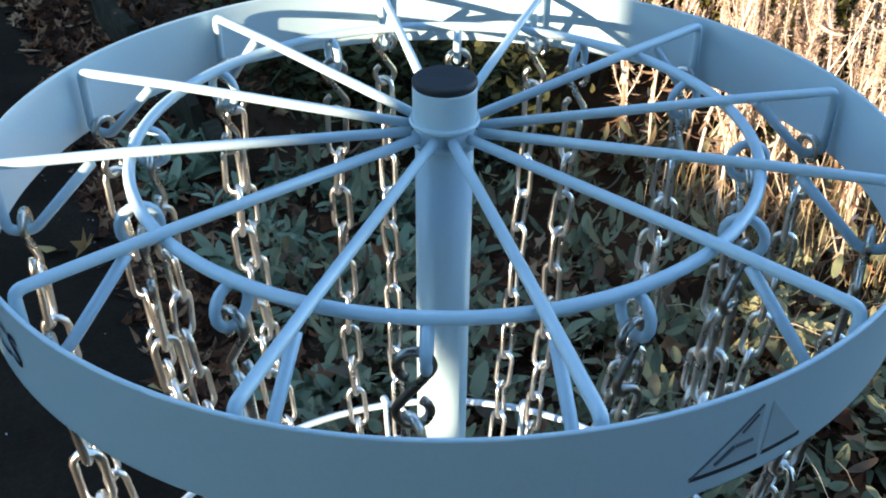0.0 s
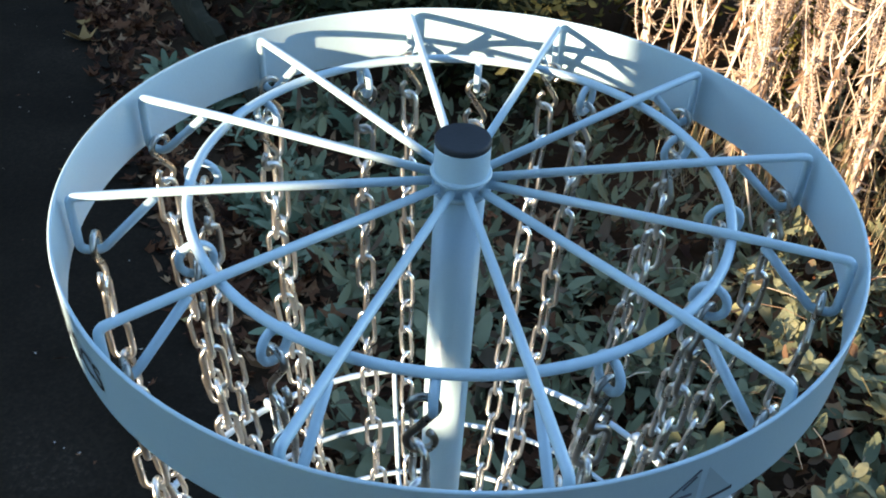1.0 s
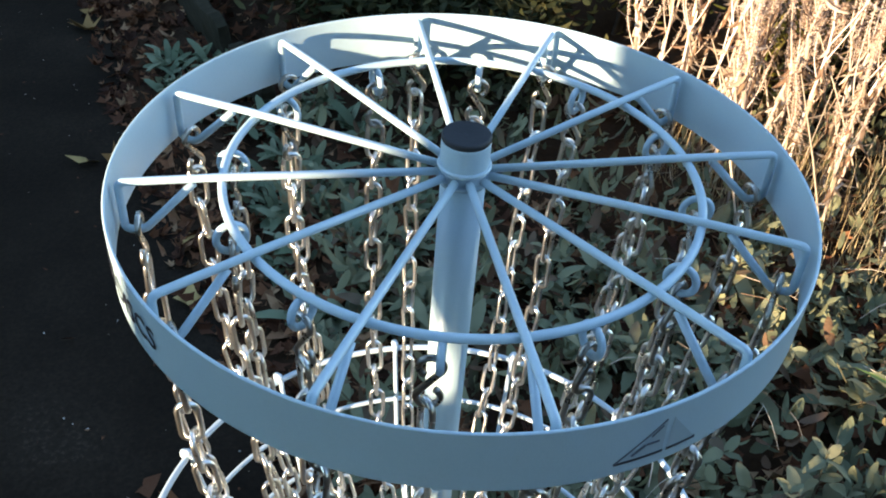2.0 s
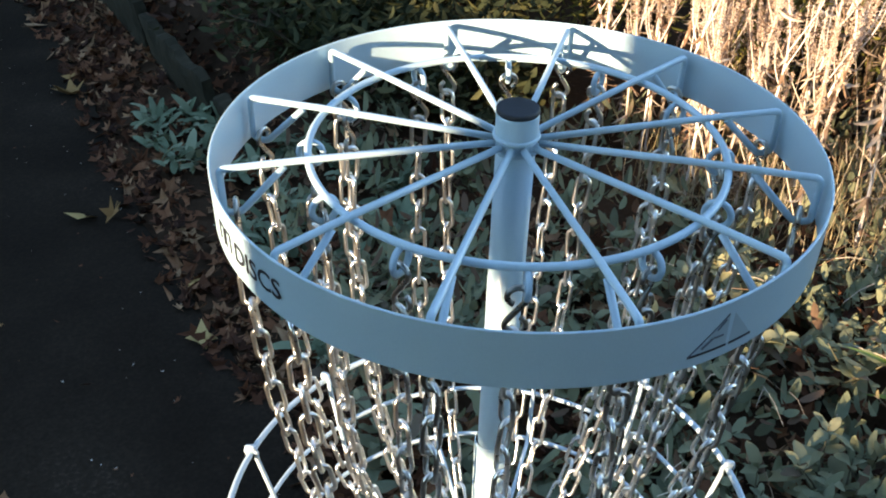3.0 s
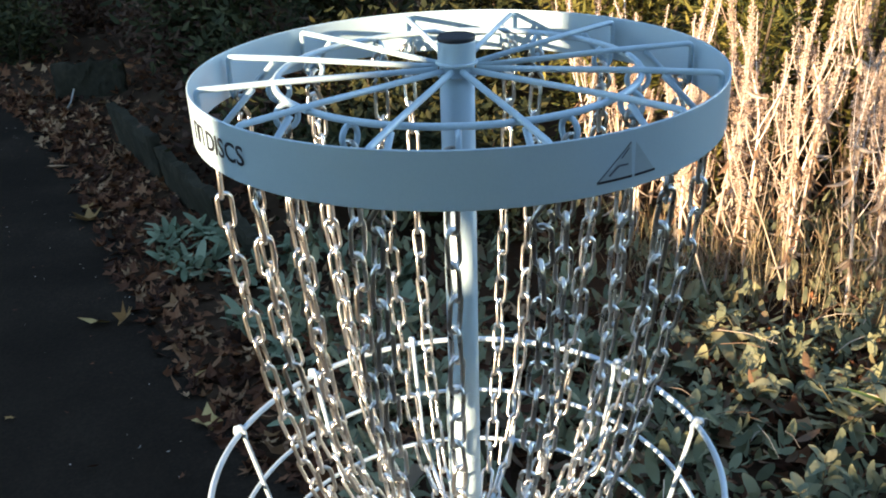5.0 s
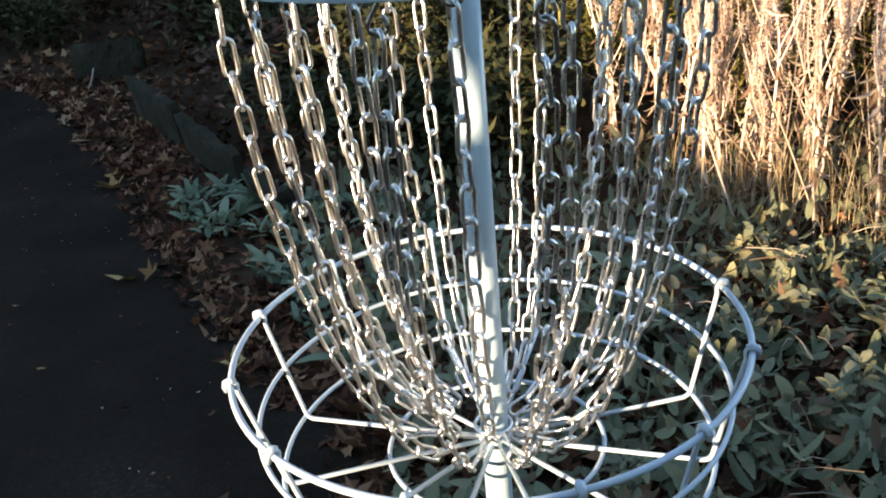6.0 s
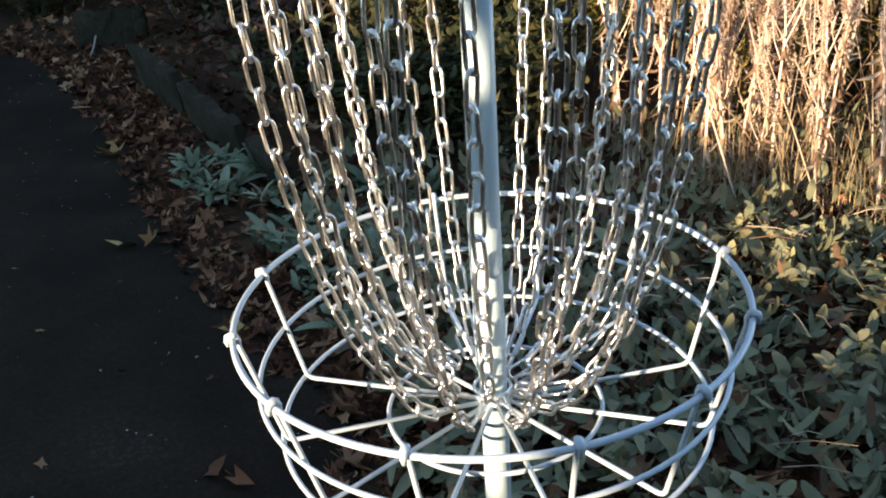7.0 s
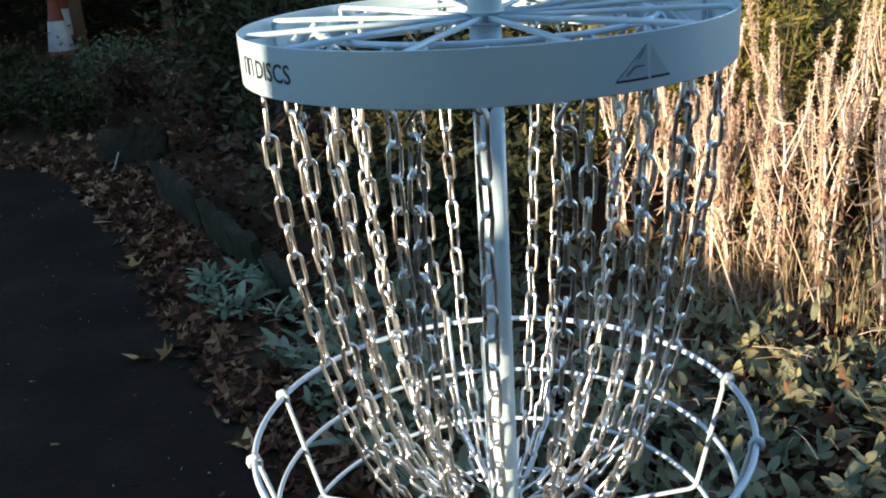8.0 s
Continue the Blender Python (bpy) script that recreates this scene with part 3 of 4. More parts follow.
rng = random.Random(31)
near_sage = [sage_plant(40 + k, h, s, "grey-green sage plant with soft oval leaves") for k, (h, s) in enumerate(((0.17, 6), (0.20, 5), (0.14, 7), (0.23, 5), (0.18, 6)))]
scatter(near_sage, spots(rng, 78, -0.40, 1.75, -0.15, 1.42, 0.115, lambda x, y: in_bed(x, y) and y > -0.15 and x + 0.35 * y > -0.1), rng, 0.75, 1.15, grow=True)

foliage = Build()
for x, y in spots(rng, 640, -0.55, 3.4, -0.7, 2.4, 0.06, lambda x, y: in_bed(x, y) and x + 0.45 * y > -0.15 and y > -0.25 - 0.3 * math.sin(x * 2.2) - 0.12 * math.sin(x * 7) + 0.25 * max(0, x - 2.2) ** 2 and (x > 0.8 or math.sin(x * 21 + 1.0) + math.sin(y * 26) > -0.75)):
    z = bed_height(x, y)
    for k in range(rng.randrange(10, 20)):
        a = rng.uniform(0, 2 * math.pi)
        way = Vector((math.cos(a), math.sin(a), rng.uniform(0.0, 0.9)))
        foliage.leaf((x + rng.uniform(-0.06, 0.06), y + rng.uniform(-0.06, 0.06), z + rng.uniform(0.02, 0.15)), way, (-math.sin(a), math.cos(a), rng.uniform(-0.4, 0.4)), rng.uniform(0.028, 0.078), rng.uniform(0.013, 0.031), rng.uniform(0.1, 0.7), 0.22, shape=(0.06, 0.6, 1.0, 0.95, 0.58, 0.08))
tagged(new("sage_undergrowth", foliage.mesh("sage_undergrowth", M_SAGE_ALL)), "dense low grey-green sage undergrowth covering the bed", "plants", kind="stuff")

lambs = [lamb_plant(60 + k, n) for k, n in enumerate((40, 48, 44))]
scatter(lambs, [(-1.10, 2.22), (-0.98, 2.10), (-1.16, 2.36), (-0.86, 2.24), (-0.74, 1.98), (-0.62, 1.82), (-0.68, 1.62), (-0.55, 1.52), (-0.46, 1.70), (-0.50, 1.34), (-0.36, 1.48), (-0.28, 1.26), (-1.02, 2.38), (-0.40, 1.98), (-0.20, 1.62), (-0.58, 2.12), (-0.36, 1.10), (-0.16, 1.40), (-0.22, 1.86), (-0.05, 1.15), (0.0, 1.7)], rng, 0.8, 1.25)


# ---- fallen leaves ----
def lobed(build, at, size, rng, lobes=5, normal_tilt=0.35):
    """A dry fallen leaf with pointed lobes, folded along its rib, with a curled rim."""
    turn = pose(*at, rng.uniform(-40, 40) * normal_tilt * 2, rng.uniform(-40, 40) * normal_tilt * 2, rng.uniform(0, 360))
    base = len(build.v)
    n = lobes * 2 - 1
    curl, fold = rng.uniform(-0.4, 0.8), rng.uniform(0.0, 0.55)
    long, slim = rng.uniform(0.9, 1.35), rng.uniform(0.6, 1.0)
    build.v += [tuple(turn @ Vector((0, -0.25 * size, 0))), tuple(turn @ Vector((0, 0.25 * size, 0)))]
    for k in range(n):
        w = k / (n - 1) - 0.5
        a = radians(290 * w)
        r = size * (1.0 if k % 2 == 0 else 0.5) * (1.0 - 0.4 * abs(w)) * rng.uniform(0.8, 1.12)
        x, y = math.sin(a) * r * slim, math.cos(a) * r * long
        build.v.append(tuple(turn @ Vector((x, y, fold * abs(x) + curl * r * r / size * rng.uniform(0.4, 1.2)))))
    build.v += [tuple(turn @ Vector((0.03 * size, -0.95 * size, 0.05 * size))), tuple(turn @ Vector((-0.03 * size, -0.95 * size, 0.05 * size)))]
    for k in range(n - 1):
        centre = base + (1 if 0.2 < (k + 0.5) / (n - 1) < 0.8 else 0)
        build.f.append((centre, base + 3 + k, base + 2 + k))
    lo = next(k for k in range(n - 1) if (k + 0.5) / (n - 1) > 0.2)
    hi = next(k for k in range(n - 1) if (k + 0.5) / (n - 1) >= 0.8)
    build.f += [(base, base + 1, base + 2 + lo), (base, base + 2 + hi, base + 1), (base, base + 2 + n, base + 3 + n)]
    return build


litter = Build()
count = 0
while count < 4400:
    y = rng.uniform(-0.6, 6.2)
    d = rng.expovariate(2.2) - 0.07
    x = edge_x(y) + d
    if x > 2.2 or (d < 0 and rng.random() < 0.6):
        continue
    z = 0.006 if d < 0 else bed_height(x, y)
    lobed(litter, (x, y, z + 0.006 + rng.uniform(0, 0.03) * (d > 0)), rng.uniform(0.018, 0.048), rng, rng.choice((3, 4, 5, 6)), 0.6)
    count += 1
for k in range(1500):
    x, y = rng.uniform(-0.5, 1.7), rng.uniform(-0.1, 1.7)
    if in_bed(x, y):
        lobed(litter, (x, y, bed_height(x, y) + rng.uniform(0.01, 0.09)), rng.uniform(0.02, 0.05), rng, rng.choice((4, 5)), 0.5)
for k in range(1500):
    x, y = rng.uniform(-3.0, 0.3), rng.uniform(2.5, 5.6)
    if x > edge_x(y):
        lobed(litter, (x, y, bed_height(x, y) + rng.uniform(0.008, 0.03)), rng.uniform(0.02, 0.05), rng, rng.choice((3, 4, 5)), 0.5)
for k in range(260):
    x, y = rng.uniform(-0.2, 1.8), rng.uniform(-0.1, 1.5)
    if in_bed(x, y):
        lobed(litter, (x, y, bed_height(x, y) + rng.uniform(0.03, 0.10)), rng.uniform(0.035, 0.055), rng, rng.choice((4, 5)), 0.5)
tagged(new("leaf_litter", litter.mesh("leaf_litter", M_LITTER, False)), "brown and russet fallen leaves along the path edge", "fallen leaves", kind="stuff")

deep = Build()
for k in range(3200):
    x, y = rng.uniform(-9.0, 3.5), rng.uniform(4.5, 12.5)
    if x > edge_x(y) + 0.02:
        lobed(deep, (x, y, max(-0.02, bed_height(x, y)) + 0.008 + rng.uniform(0, 0.05)), rng.uniform(0.03, 0.07), rng, rng.choice((3, 4, 5)), 0.6)
tagged(new("far_leaf_litter", deep.mesh("far_leaf_litter", M_LITTER, False)), "fallen leaves under the shrubs at the end of the path", "fallen leaves", kind="stuff")

crumbs = Build()
for k in range(150):
    y = rng.uniform(-0.8, 4.5)
    x = edge_x(y) - rng.expovariate(1.3)
    lobed(crumbs, (x, y, 0.010), rng.uniform(0.003, 0.010), rng, 3, 0.2)
tagged(new("leaf_crumbs", crumbs.mesh("leaf_crumbs", M_LITTER, False)), "crumbs of dry leaf scattered over the asphalt", "leaf crumbs", kind="stuff")

grit = Build()
for k in range(260):
    y = rng.uniform(-0.8, 4.0)
    x = edge_x(y) - rng.expovariate(0.9)
    lobed(grit, (x, y, 0.010), rng.uniform(0.0015, 0.006), rng, 3, 0.3)
tagged(new("pale_grit", grit.mesh("pale_grit", M_PALE, False)), "pale grit and seed husks scattered over the asphalt", "grit", kind="stuff")

FALLEN = []
for k in range(6):
    FALLEN.append(lobed(Build(), (0, 0, 0), 0.055, random.Random(70 + k), 4 + k % 3, 0.3).mesh("fallen_leaf", M_FALLEN, False))
BROWN = [lobed(Build(), (0, 0, 0), 0.055, random.Random(170 + k), 3 + k % 3, 0.6).mesh("fallen_leaf", M_BROWN, False) for k in range(6)]
rng = random.Random(8)
loose = [(-1.567, 2.622, 1.5), (-1.235, 1.737, 1.3), (-1.15, 1.77, 1.0), (-1.62, 2.78, 0.9), (-0.72, 1.16, 1.1), (-0.80, 1.42, 0.9), (-0.98, 0.97, 0.35), (-0.73, 0.92, 0.3), (-0.50, 1.0, 1.1), (-1.05, 0.60, 0.35), (-0.9, 0.42, 0.3), (-0.64, 0.56, 0.9), (-0.57, 0.52, 0.8), (-0.45, 1.08, 1.1), (-0.33, 0.56, 1.0), (-0.7, 0.2, 0.5), (-0.36, 0.88, 1.2), (-1.3, 1.2, 0.35), (-1.55, 1.6, 0.3), (-0.36, 0.75, 1.2), (-0.2, 0.5, 1.0), (-0.3, 0.2, 1.0), (0.25, 0.35, 1.1), (0.5, 0.2, 1.1)]
for x, y, s in loose:
    tan = y > 1.15
    ob = new("fallen_leaf", (FALLEN if tan else BROWN)[rng.randrange(6)])
    ob.matrix_basis = pose(x, y, max(0.006, bed_height(x, y)) + 0.010, rng.uniform(-12, 12), rng.uniform(-12, 12), rng.uniform(0, 360)) @ Matrix.Diagonal((s, s, s, 1))
    tagged(ob, "dry tan fallen leaf lying by the path" if tan else "curled brown fallen leaf lying beside the bed", "fallen leaf", "fallen leaves on the path")
rng = random.Random(81)
for x, y in spots(rng, 26, 0.10, 1.75, -0.05, 1.30, 0.14, in_bed):
    s = rng.uniform(0.7, 1.25)
    ob = new("fallen_leaf", BROWN[rng.randrange(6)])
    ob.matrix_basis = pose(x, y, bed_height(x, y) + rng.uniform(0.07, 0.12), rng.uniform(-35, 35), rng.uniform(-35, 35), rng.uniform(0, 360)) @ Matrix.Diagonal((s, s, s, 1))
    tagged(ob, "brown fallen leaf caught among the sage leaves", "fallen leaf", "fallen leaves among the sage")


# ---- stone edging ----
def slab(seed, length, height, thick):
    """A rough quarried slab with a broken top edge."""
    rng = random.Random(seed)
    b = Build()
    nx, nz = 19, 9
    chips = [height * (1 + 0.10 * noise.noise(Vector((i * 0.35, seed * 3.7, 0))) + rng.uniform(-0.05, 0.02)) for i in range(nx)]
    for side in (-1, 1):
        for j in range(nz):
            for i in range(nx):
                skew = 0.02 * noise.noise(Vector((j * 0.6, seed * 1.3, i // (nx - 1))))
                x = (i / (nx - 1) - 0.5) * length + (skew if i in (0, nx - 1) else 0)
                z = (j / (nz - 1)) * chips[i]
                rim = 0.7 if j == nz - 1 or i in (0, nx - 1) else 1.0
                p = Vector((x, z, seed * 2.3 + side))
                b.v.append((x, side * thick / 2 * rim + 0.012 * noise.noise(p * 6) + 0.006 * noise.noise(p * 24) + rng.uniform(-0.002, 0.002), z - 0.06))
    n = nx * nz
    for j in range(nz - 1):
        for i in range(nx - 1):
            a = j * nx + i
            b.f += [(a, a + 1, a + nx + 1, a + nx), (n + a, n + a + nx, n + a + nx + 1, n + a + 1)]
    for i in range(nx - 1):
        a = (nz - 1) * nx + i
        b.f.append((a, a + 1, n + a + 1, n + a))
    for j in range(nz - 1):
        a = j * nx
        b.f.append((a, a + nx, n + a + nx, n + a))
        a += nx - 1
        b.f.append((a, n + a, n + a + nx, a + nx))
    return b


STONES = [(-0.80, 2.22, 0.34, 0.22, 123, 6), (-1.13, 2.71, 0.72, 0.27, 123, 8), (-1.565, 3.38, 0.78, 0.29, 123, 6), (-2.20, 4.50, 0.42, 0.31, 4, 1)]
for k, (x, y, l, h, az, lean) in enumerate(STONES):
    ob = new("edging_stone", slab(k, l, h, 0.062).mesh("edging_stone", M_STONE, False))
    ob.matrix_basis = pose(x, y, 0.0, 0, 0, az) @ pose(0, 0, 0, -lean, 0, 0)
    tagged(ob, "weathered grey stone slab set on edge along the bed", "stone", "stones edging the raised bed")


# ---- dried flower stalks ----
def dry_stalk(seed, height):
    rng = random.Random(seed)
    ob = thing("dried_flower_stalk", "sunlit dry tan flower stalk with a fluffy seed head", "plant", (0, 0, -50), "dried flower stalks in the bed")
    way = upward(rng, 0.06)
    line = smooth_path([(0, 0, -0.02), way * height * 0.35, way * height * 0.7 + Vector((rng.uniform(-0.03, 0.03), rng.uniform(-0.03, 0.03), 0)), way * height + Vector((rng.uniform(-0.07, 0.07), rng.uniform(-0.07, 0.07), 0))], 6)
    n = len(line)
    stem = Build().tube(line, [0.0058 * (1 - 0.75 * i / n) for i in range(n)], 6, caps=False)
    plume = Build()

    def spike(pts, u0, fat, count):
        """Tiny bracts in close whorls along a stem from u0 to its tip."""
        m = len(pts)
        for k in range(count):
            u = 1 - (1 - u0) * rng.random() ** 0.9
            u += 0.006 * math.sin(u * 150)
            i = max(0, min(m - 2, int(u * (m - 1))))
            p = pts[i].lerp(pts[i + 1], u * (m - 1) - i)
            a = rng.uniform(0, 2 * math.pi)
            low = (1 - u) / (1 - u0)
            r = fat * (0.005 + 0.013 * max(0.0, low) ** 0.6) * (0.66 + 0.38 * math.sin(u * 150))
            at = p + Vector((math.cos(a), math.sin(a), 0)) * r * rng.uniform(0.2, 1.0)
            plume.blade(at, (math.cos(a), math.sin(a), rng.uniform(-0.2, 1.6)), (rng.uniform(-1, 1), rng.uniform(-1, 1), rng.uniform(-1, 1)), rng.uniform(0.004, 0.0085), rng.uniform(0.002, 0.0042), 0.2)

    spike(line, 1 - rng.uniform(0.3, 0.5), rng.uniform(0.7, 1.45), 1250)
    for k in range(rng.randrange(3, 7)):
        u = rng.uniform(0.35, 0.7)
        p = line[int(u * (n - 1))]
        a = rng.uniform(0, 2 * math.pi)
        reach = height * rng.uniform(0.14, 0.34)
        out = Vector((math.cos(a), math.sin(a), 0))
        pts = smooth_path([p, p + out * reach * 0.22 + Vector((0, 0, reach * 0.5)), p + out * reach * 0.3 + Vector((0, 0, reach))], 5)
        stem.tube(pts, [0.0022 - 0.00012 * q for q in range(len(pts))], 5, caps=False)
        spike(pts, rng.uniform(0.3, 0.6), rng.uniform(0.35, 0.65), 130)
    part("stalk", stem, M_DRY, ob)
    part("seed_head", plume, M_PLUME, ob, "fluffy tan seed head")
    leaves = Build()
    for k in range(36):
        u = rng.uniform(0.05, 0.75)
        p = line[int(u * (n - 1))]
        a = rng.uniform(0, 2 * math.pi)
        leaves.leaf(p, (math.cos(a), math.sin(a), rng.uniform(-3.0, -0.5)), (-math.sin(a), math.cos(a), rng.uniform(-0.7, 0.7)), rng.uniform(0.03, 0.075), rng.uniform(0.006, 0.016), rng.uniform(-0.6, 1.2), rng.uniform(0.4, 1.5))
    part("withered_leaves", leaves, M_DRYLEAF, ob)
    return ob


rng = random.Random(77)
stalks = [dry_stalk(300 + k, h) for k, h in enumerate((0.78, 0.88, 0.66, 0.94, 0.83, 0.60, 0.90, 0.72))]
where = []
for cx, cy in spots(rng, 62, 0.42, 2.9, 1.42, 2.35, 0.145, lambda x, y: y > 1.44 + 1.2 * max(0, 1.05 - x)):
    for k in range(rng.choice((1, 1, 2, 2, 3))):
        where.append((cx + rng.gauss(0, 0.035), cy + rng.gauss(0, 0.035)))
for cx, cy in spots(rng, 9, 0.36, 1.0, 1.70, 2.60, 0.12, lambda x, y: y > 1.50 + 1.2 * max(0, 1.05 - x)):
    for k in range(rng.choice((1, 2))):
        where.append((cx + rng.gauss(0, 0.03), cy + rng.gauss(0, 0.03)))
scatter(stalks, where, rng, 0.85, 1.14, 3.5)

straw, sticks = Build(), Build()
for k in range(180):
    x, y = rng.uniform(0.75, 2.7), rng.uniform(1.34, 2.3)
    z = bed_height(x, y)
    a = rng.uniform(0, 2 * math.pi)
    l = rng.uniform(0.2, 0.75)
    lean = rng.uniform(0.05, 0.9)
    p = Vector((x, y, z + rng.uniform(0, 0.1)))
    way = Vector((math.cos(a) * lean, math.sin(a) * lean, 1)).normalized()
    thick = rng.choice((0.0012, 0.0018, 0.0028, 0.0036))
    straw.tube([p, p + way * l * 0.5, p + way * l - Vector((0, 0, 0.06 * lean))], [thick, thick * 0.85, thick * 0.5], 5, caps=False)
tagged(new("dry_straw", straw.mesh("dry_straw", M_DRYLEAF)), "tangle of leaning dry straw among the stalks", "dry grass", kind="stuff")

for k in range(110):
    x, y = rng.uniform(0.35, 1.9), rng.uniform(0.25, 1.42)
    a = rng.uniform(-2.6, -0.5)
    p = Vector((x, y, bed_height(x, y) + rng.uniform(0.08, 0.2)))
    q = p + Vector((math.cos(a), math.sin(a), rng.uniform(-0.1, 0.6))) * rng.uniform(0.05, 0.16)
    thick = rng.choice((0.0007, 0.0010, 0.0016))
    sticks.tube([p, p.lerp(q, 0.5) + Vector((0, 0, 0.01)), q], [thick, thick, thick * 0.6], 5, caps=False)
tagged(new("dry_sticks", sticks.mesh("dry_sticks", M_DRYLEAF)), "thin dry sticks fallen across the sage", "sticks", kind="stuff")

tuft = Build()
for x, y in spots(rng, 54, 0.58, 2.3, 1.34, 1.95, 0.09, lambda x, y: y > 1.34 + 1.1 * max(0, 1.0 - x)):
    z = bed_height(x, y)
    for k in range(26):
        a = rng.uniform(0, 2 * math.pi)
        tuft.leaf((x + rng.gauss(0, 0.03), y + rng.gauss(0, 0.03), z + rng.uniform(0, 0.14)), (math.cos(a) * 0.8, math.sin(a) * 0.8, rng.uniform(0.2, 1.6)), (-math.sin(a), math.cos(a), rng.uniform(-0.3, 0.3)), rng.uniform(0.06, 0.24), rng.uniform(0.0016, 0.0036), rng.uniform(0.2, 0.9), 0.3, (0.0, 0.3, 0.65, 1.0), (0.8, 1.0, 0.7, 0.0))
tagged(new("golden_grass", tuft.mesh("golden_grass", M_GOLD)), "fine golden dry grass at the foot of the stalks", "dry grass", kind="stuff")


# ---- background shrubs ----
def shrub(name, label, at, radius, height, n, mat, leaf, seed, slim=0.3, bare=0.15):
    rng = random.Random(seed)
    ob = thing(name, label, "shrub", (at[0], at[1], bed_height(*at)))
    tips = []
    for k in range(7):
        a = rng.uniform(0, 2 * math.pi)
        r = radius * rng.uniform(0.2, 0.9)
        tip = Vector((math.cos(a) * r, math.sin(a) * r, height * rng.uniform(0.6, 1.0)))
        wood = Build().tube(smooth_path([(rng.uniform(-0.05, 0.05), rng.uniform(-0.05, 0.05), -0.05), tip * 0.5 + Vector((0, 0, 0.1 * height)), tip], 4), [0.012 - 0.0012 * i for i in range(9)], 5, caps=False)
        part("branch", wood, M_BARK, ob)
        tips.append(tip)
    crown = Build()
    for k in range(n):
        tip = rng.choice(tips)
        u = rng.uniform(bare, 1.05)
        p = tip * u + Vector((0, 0, 0.1 * height * math.sin(math.pi * min(u, 1)))) + Vector((rng.gauss(0, 1), rng.gauss(0, 1), rng.gauss(0, 0.8))) * radius * 0.24
        a = rng.uniform(0, 2 * math.pi)
        crown.leaf(p, (math.cos(a), math.sin(a), rng.uniform(-0.7, 0.8)), (-math.sin(a), math.cos(a), rng.uniform(-0.8, 0.8)), leaf * rng.uniform(0.6, 1.3), leaf * slim * rng.uniform(0.8, 1.2), rng.uniform(0, 0.6), 0.2, (0.0, 0.3, 0.65, 1.0), (0.1, 1.0, 0.8, 0.0))
    part("crown", crown, mat, ob)
    return ob


rng = random.Random(5)
for k in range(11):
    x = 0.5 + 0.30 * k
    shrub("leafy_perennial", "tall yellow-green willow-leaved perennial behind the dry stalks", (x, 2.75 + 0.25 * math.sin(k * 2.1)), 0.32, 1.25 + 0.2 * math.sin(k * 1.3), 1900, M_WILLOW, 0.062, 500 + k, 0.2, 0.1)
for k, (x, y) in enumerate(((1.05, 2.35), (1.9, 2.05), (1.5, 2.4), (2.4, 2.2))):
    shrub("leafy_perennial", "tall yellow-green willow-leaved perennial between the dry stalks", (x, y), 0.22, 1.05 + 0.1 * (k % 3), 900, M_WILLOW, 0.058, 530 + k, 0.2, 0.1)
for k in range(9):
    shrub("dark_shrub", "dense dark green shrub in shade", (-1.3 + 0.72 * k, 4.1 + 0.4 * math.sin(k * 1.7)), 0.62, 1.15, 2000, M_SHRUB, 0.075, 540 + k, 0.4)
for k, (x, y, h, m) in enumerate(((-0.95, 3.55, 0.5, M_SHRUB), (-0.35, 3.0, 0.55, M_SHRUB), (0.1, 2.3, 0.5, M_SHRUB), (-2.9, 6.4, 0.32, M_RED), (-2.1, 5.6, 0.36, M_RED), (-3.9, 5.9, 0.34, M_SHRUB), (-1.6, 4.6, 0.5, M_RED), (-4.9, 8.4, 0.22, M_SHRUB), (-3.5, 7.6, 0.36, M_LAMB), (-3.05, 5.45, 0.38, M_SHRUB), (-3.6, 6.3, 0.34, M_SHRUB), (-3.75, 5.5, 0.34, M_SHRUB), (-4.5, 5.8, 0.32, M_SHRUB), (-5.4, 6.2, 0.32, M_SHRUB), (-2.2, 6.6, 0.7, M_RED), (-1.1, 6.0, 0.9, M_SHRUB), (-2.7, 8.6, 1.3, M_SHRUB), (-1.4, 8.0, 1.3, M_SHRUB), (-0.52, 2.62, 0.28, M_SHRUB), (-0.80, 3.05, 0.34, M_RED), (-0.18, 2.52, 0.34, M_SHRUB), (-1.25, 3.95, 0.40, M_RED), (0.0, 3.35, 0.50, M_SHRUB))):
    label = {M_SHRUB: "low dark green shrub in shade", M_RED: "low shrub with red-brown autumn leaves", M_LAMB: "low shrub with pale blue-green leaves"}[m]
    shrub("low_shrub", label, (x, y), 0.42, h, 1100, m, 0.06, 580 + k, 0.4)
for k in range(11):
    shrub("hedge_shrub", "tall dark hedge shrub at the back of the garden", (-8.5 + 1.35 * k, 12.9 + 0.4 * math.sin(k * 2.3) - 0.15 * k), 1.2, 2.6, 2300, M_SHRUB, 0.14, 600 + k, 0.45, 0.02)

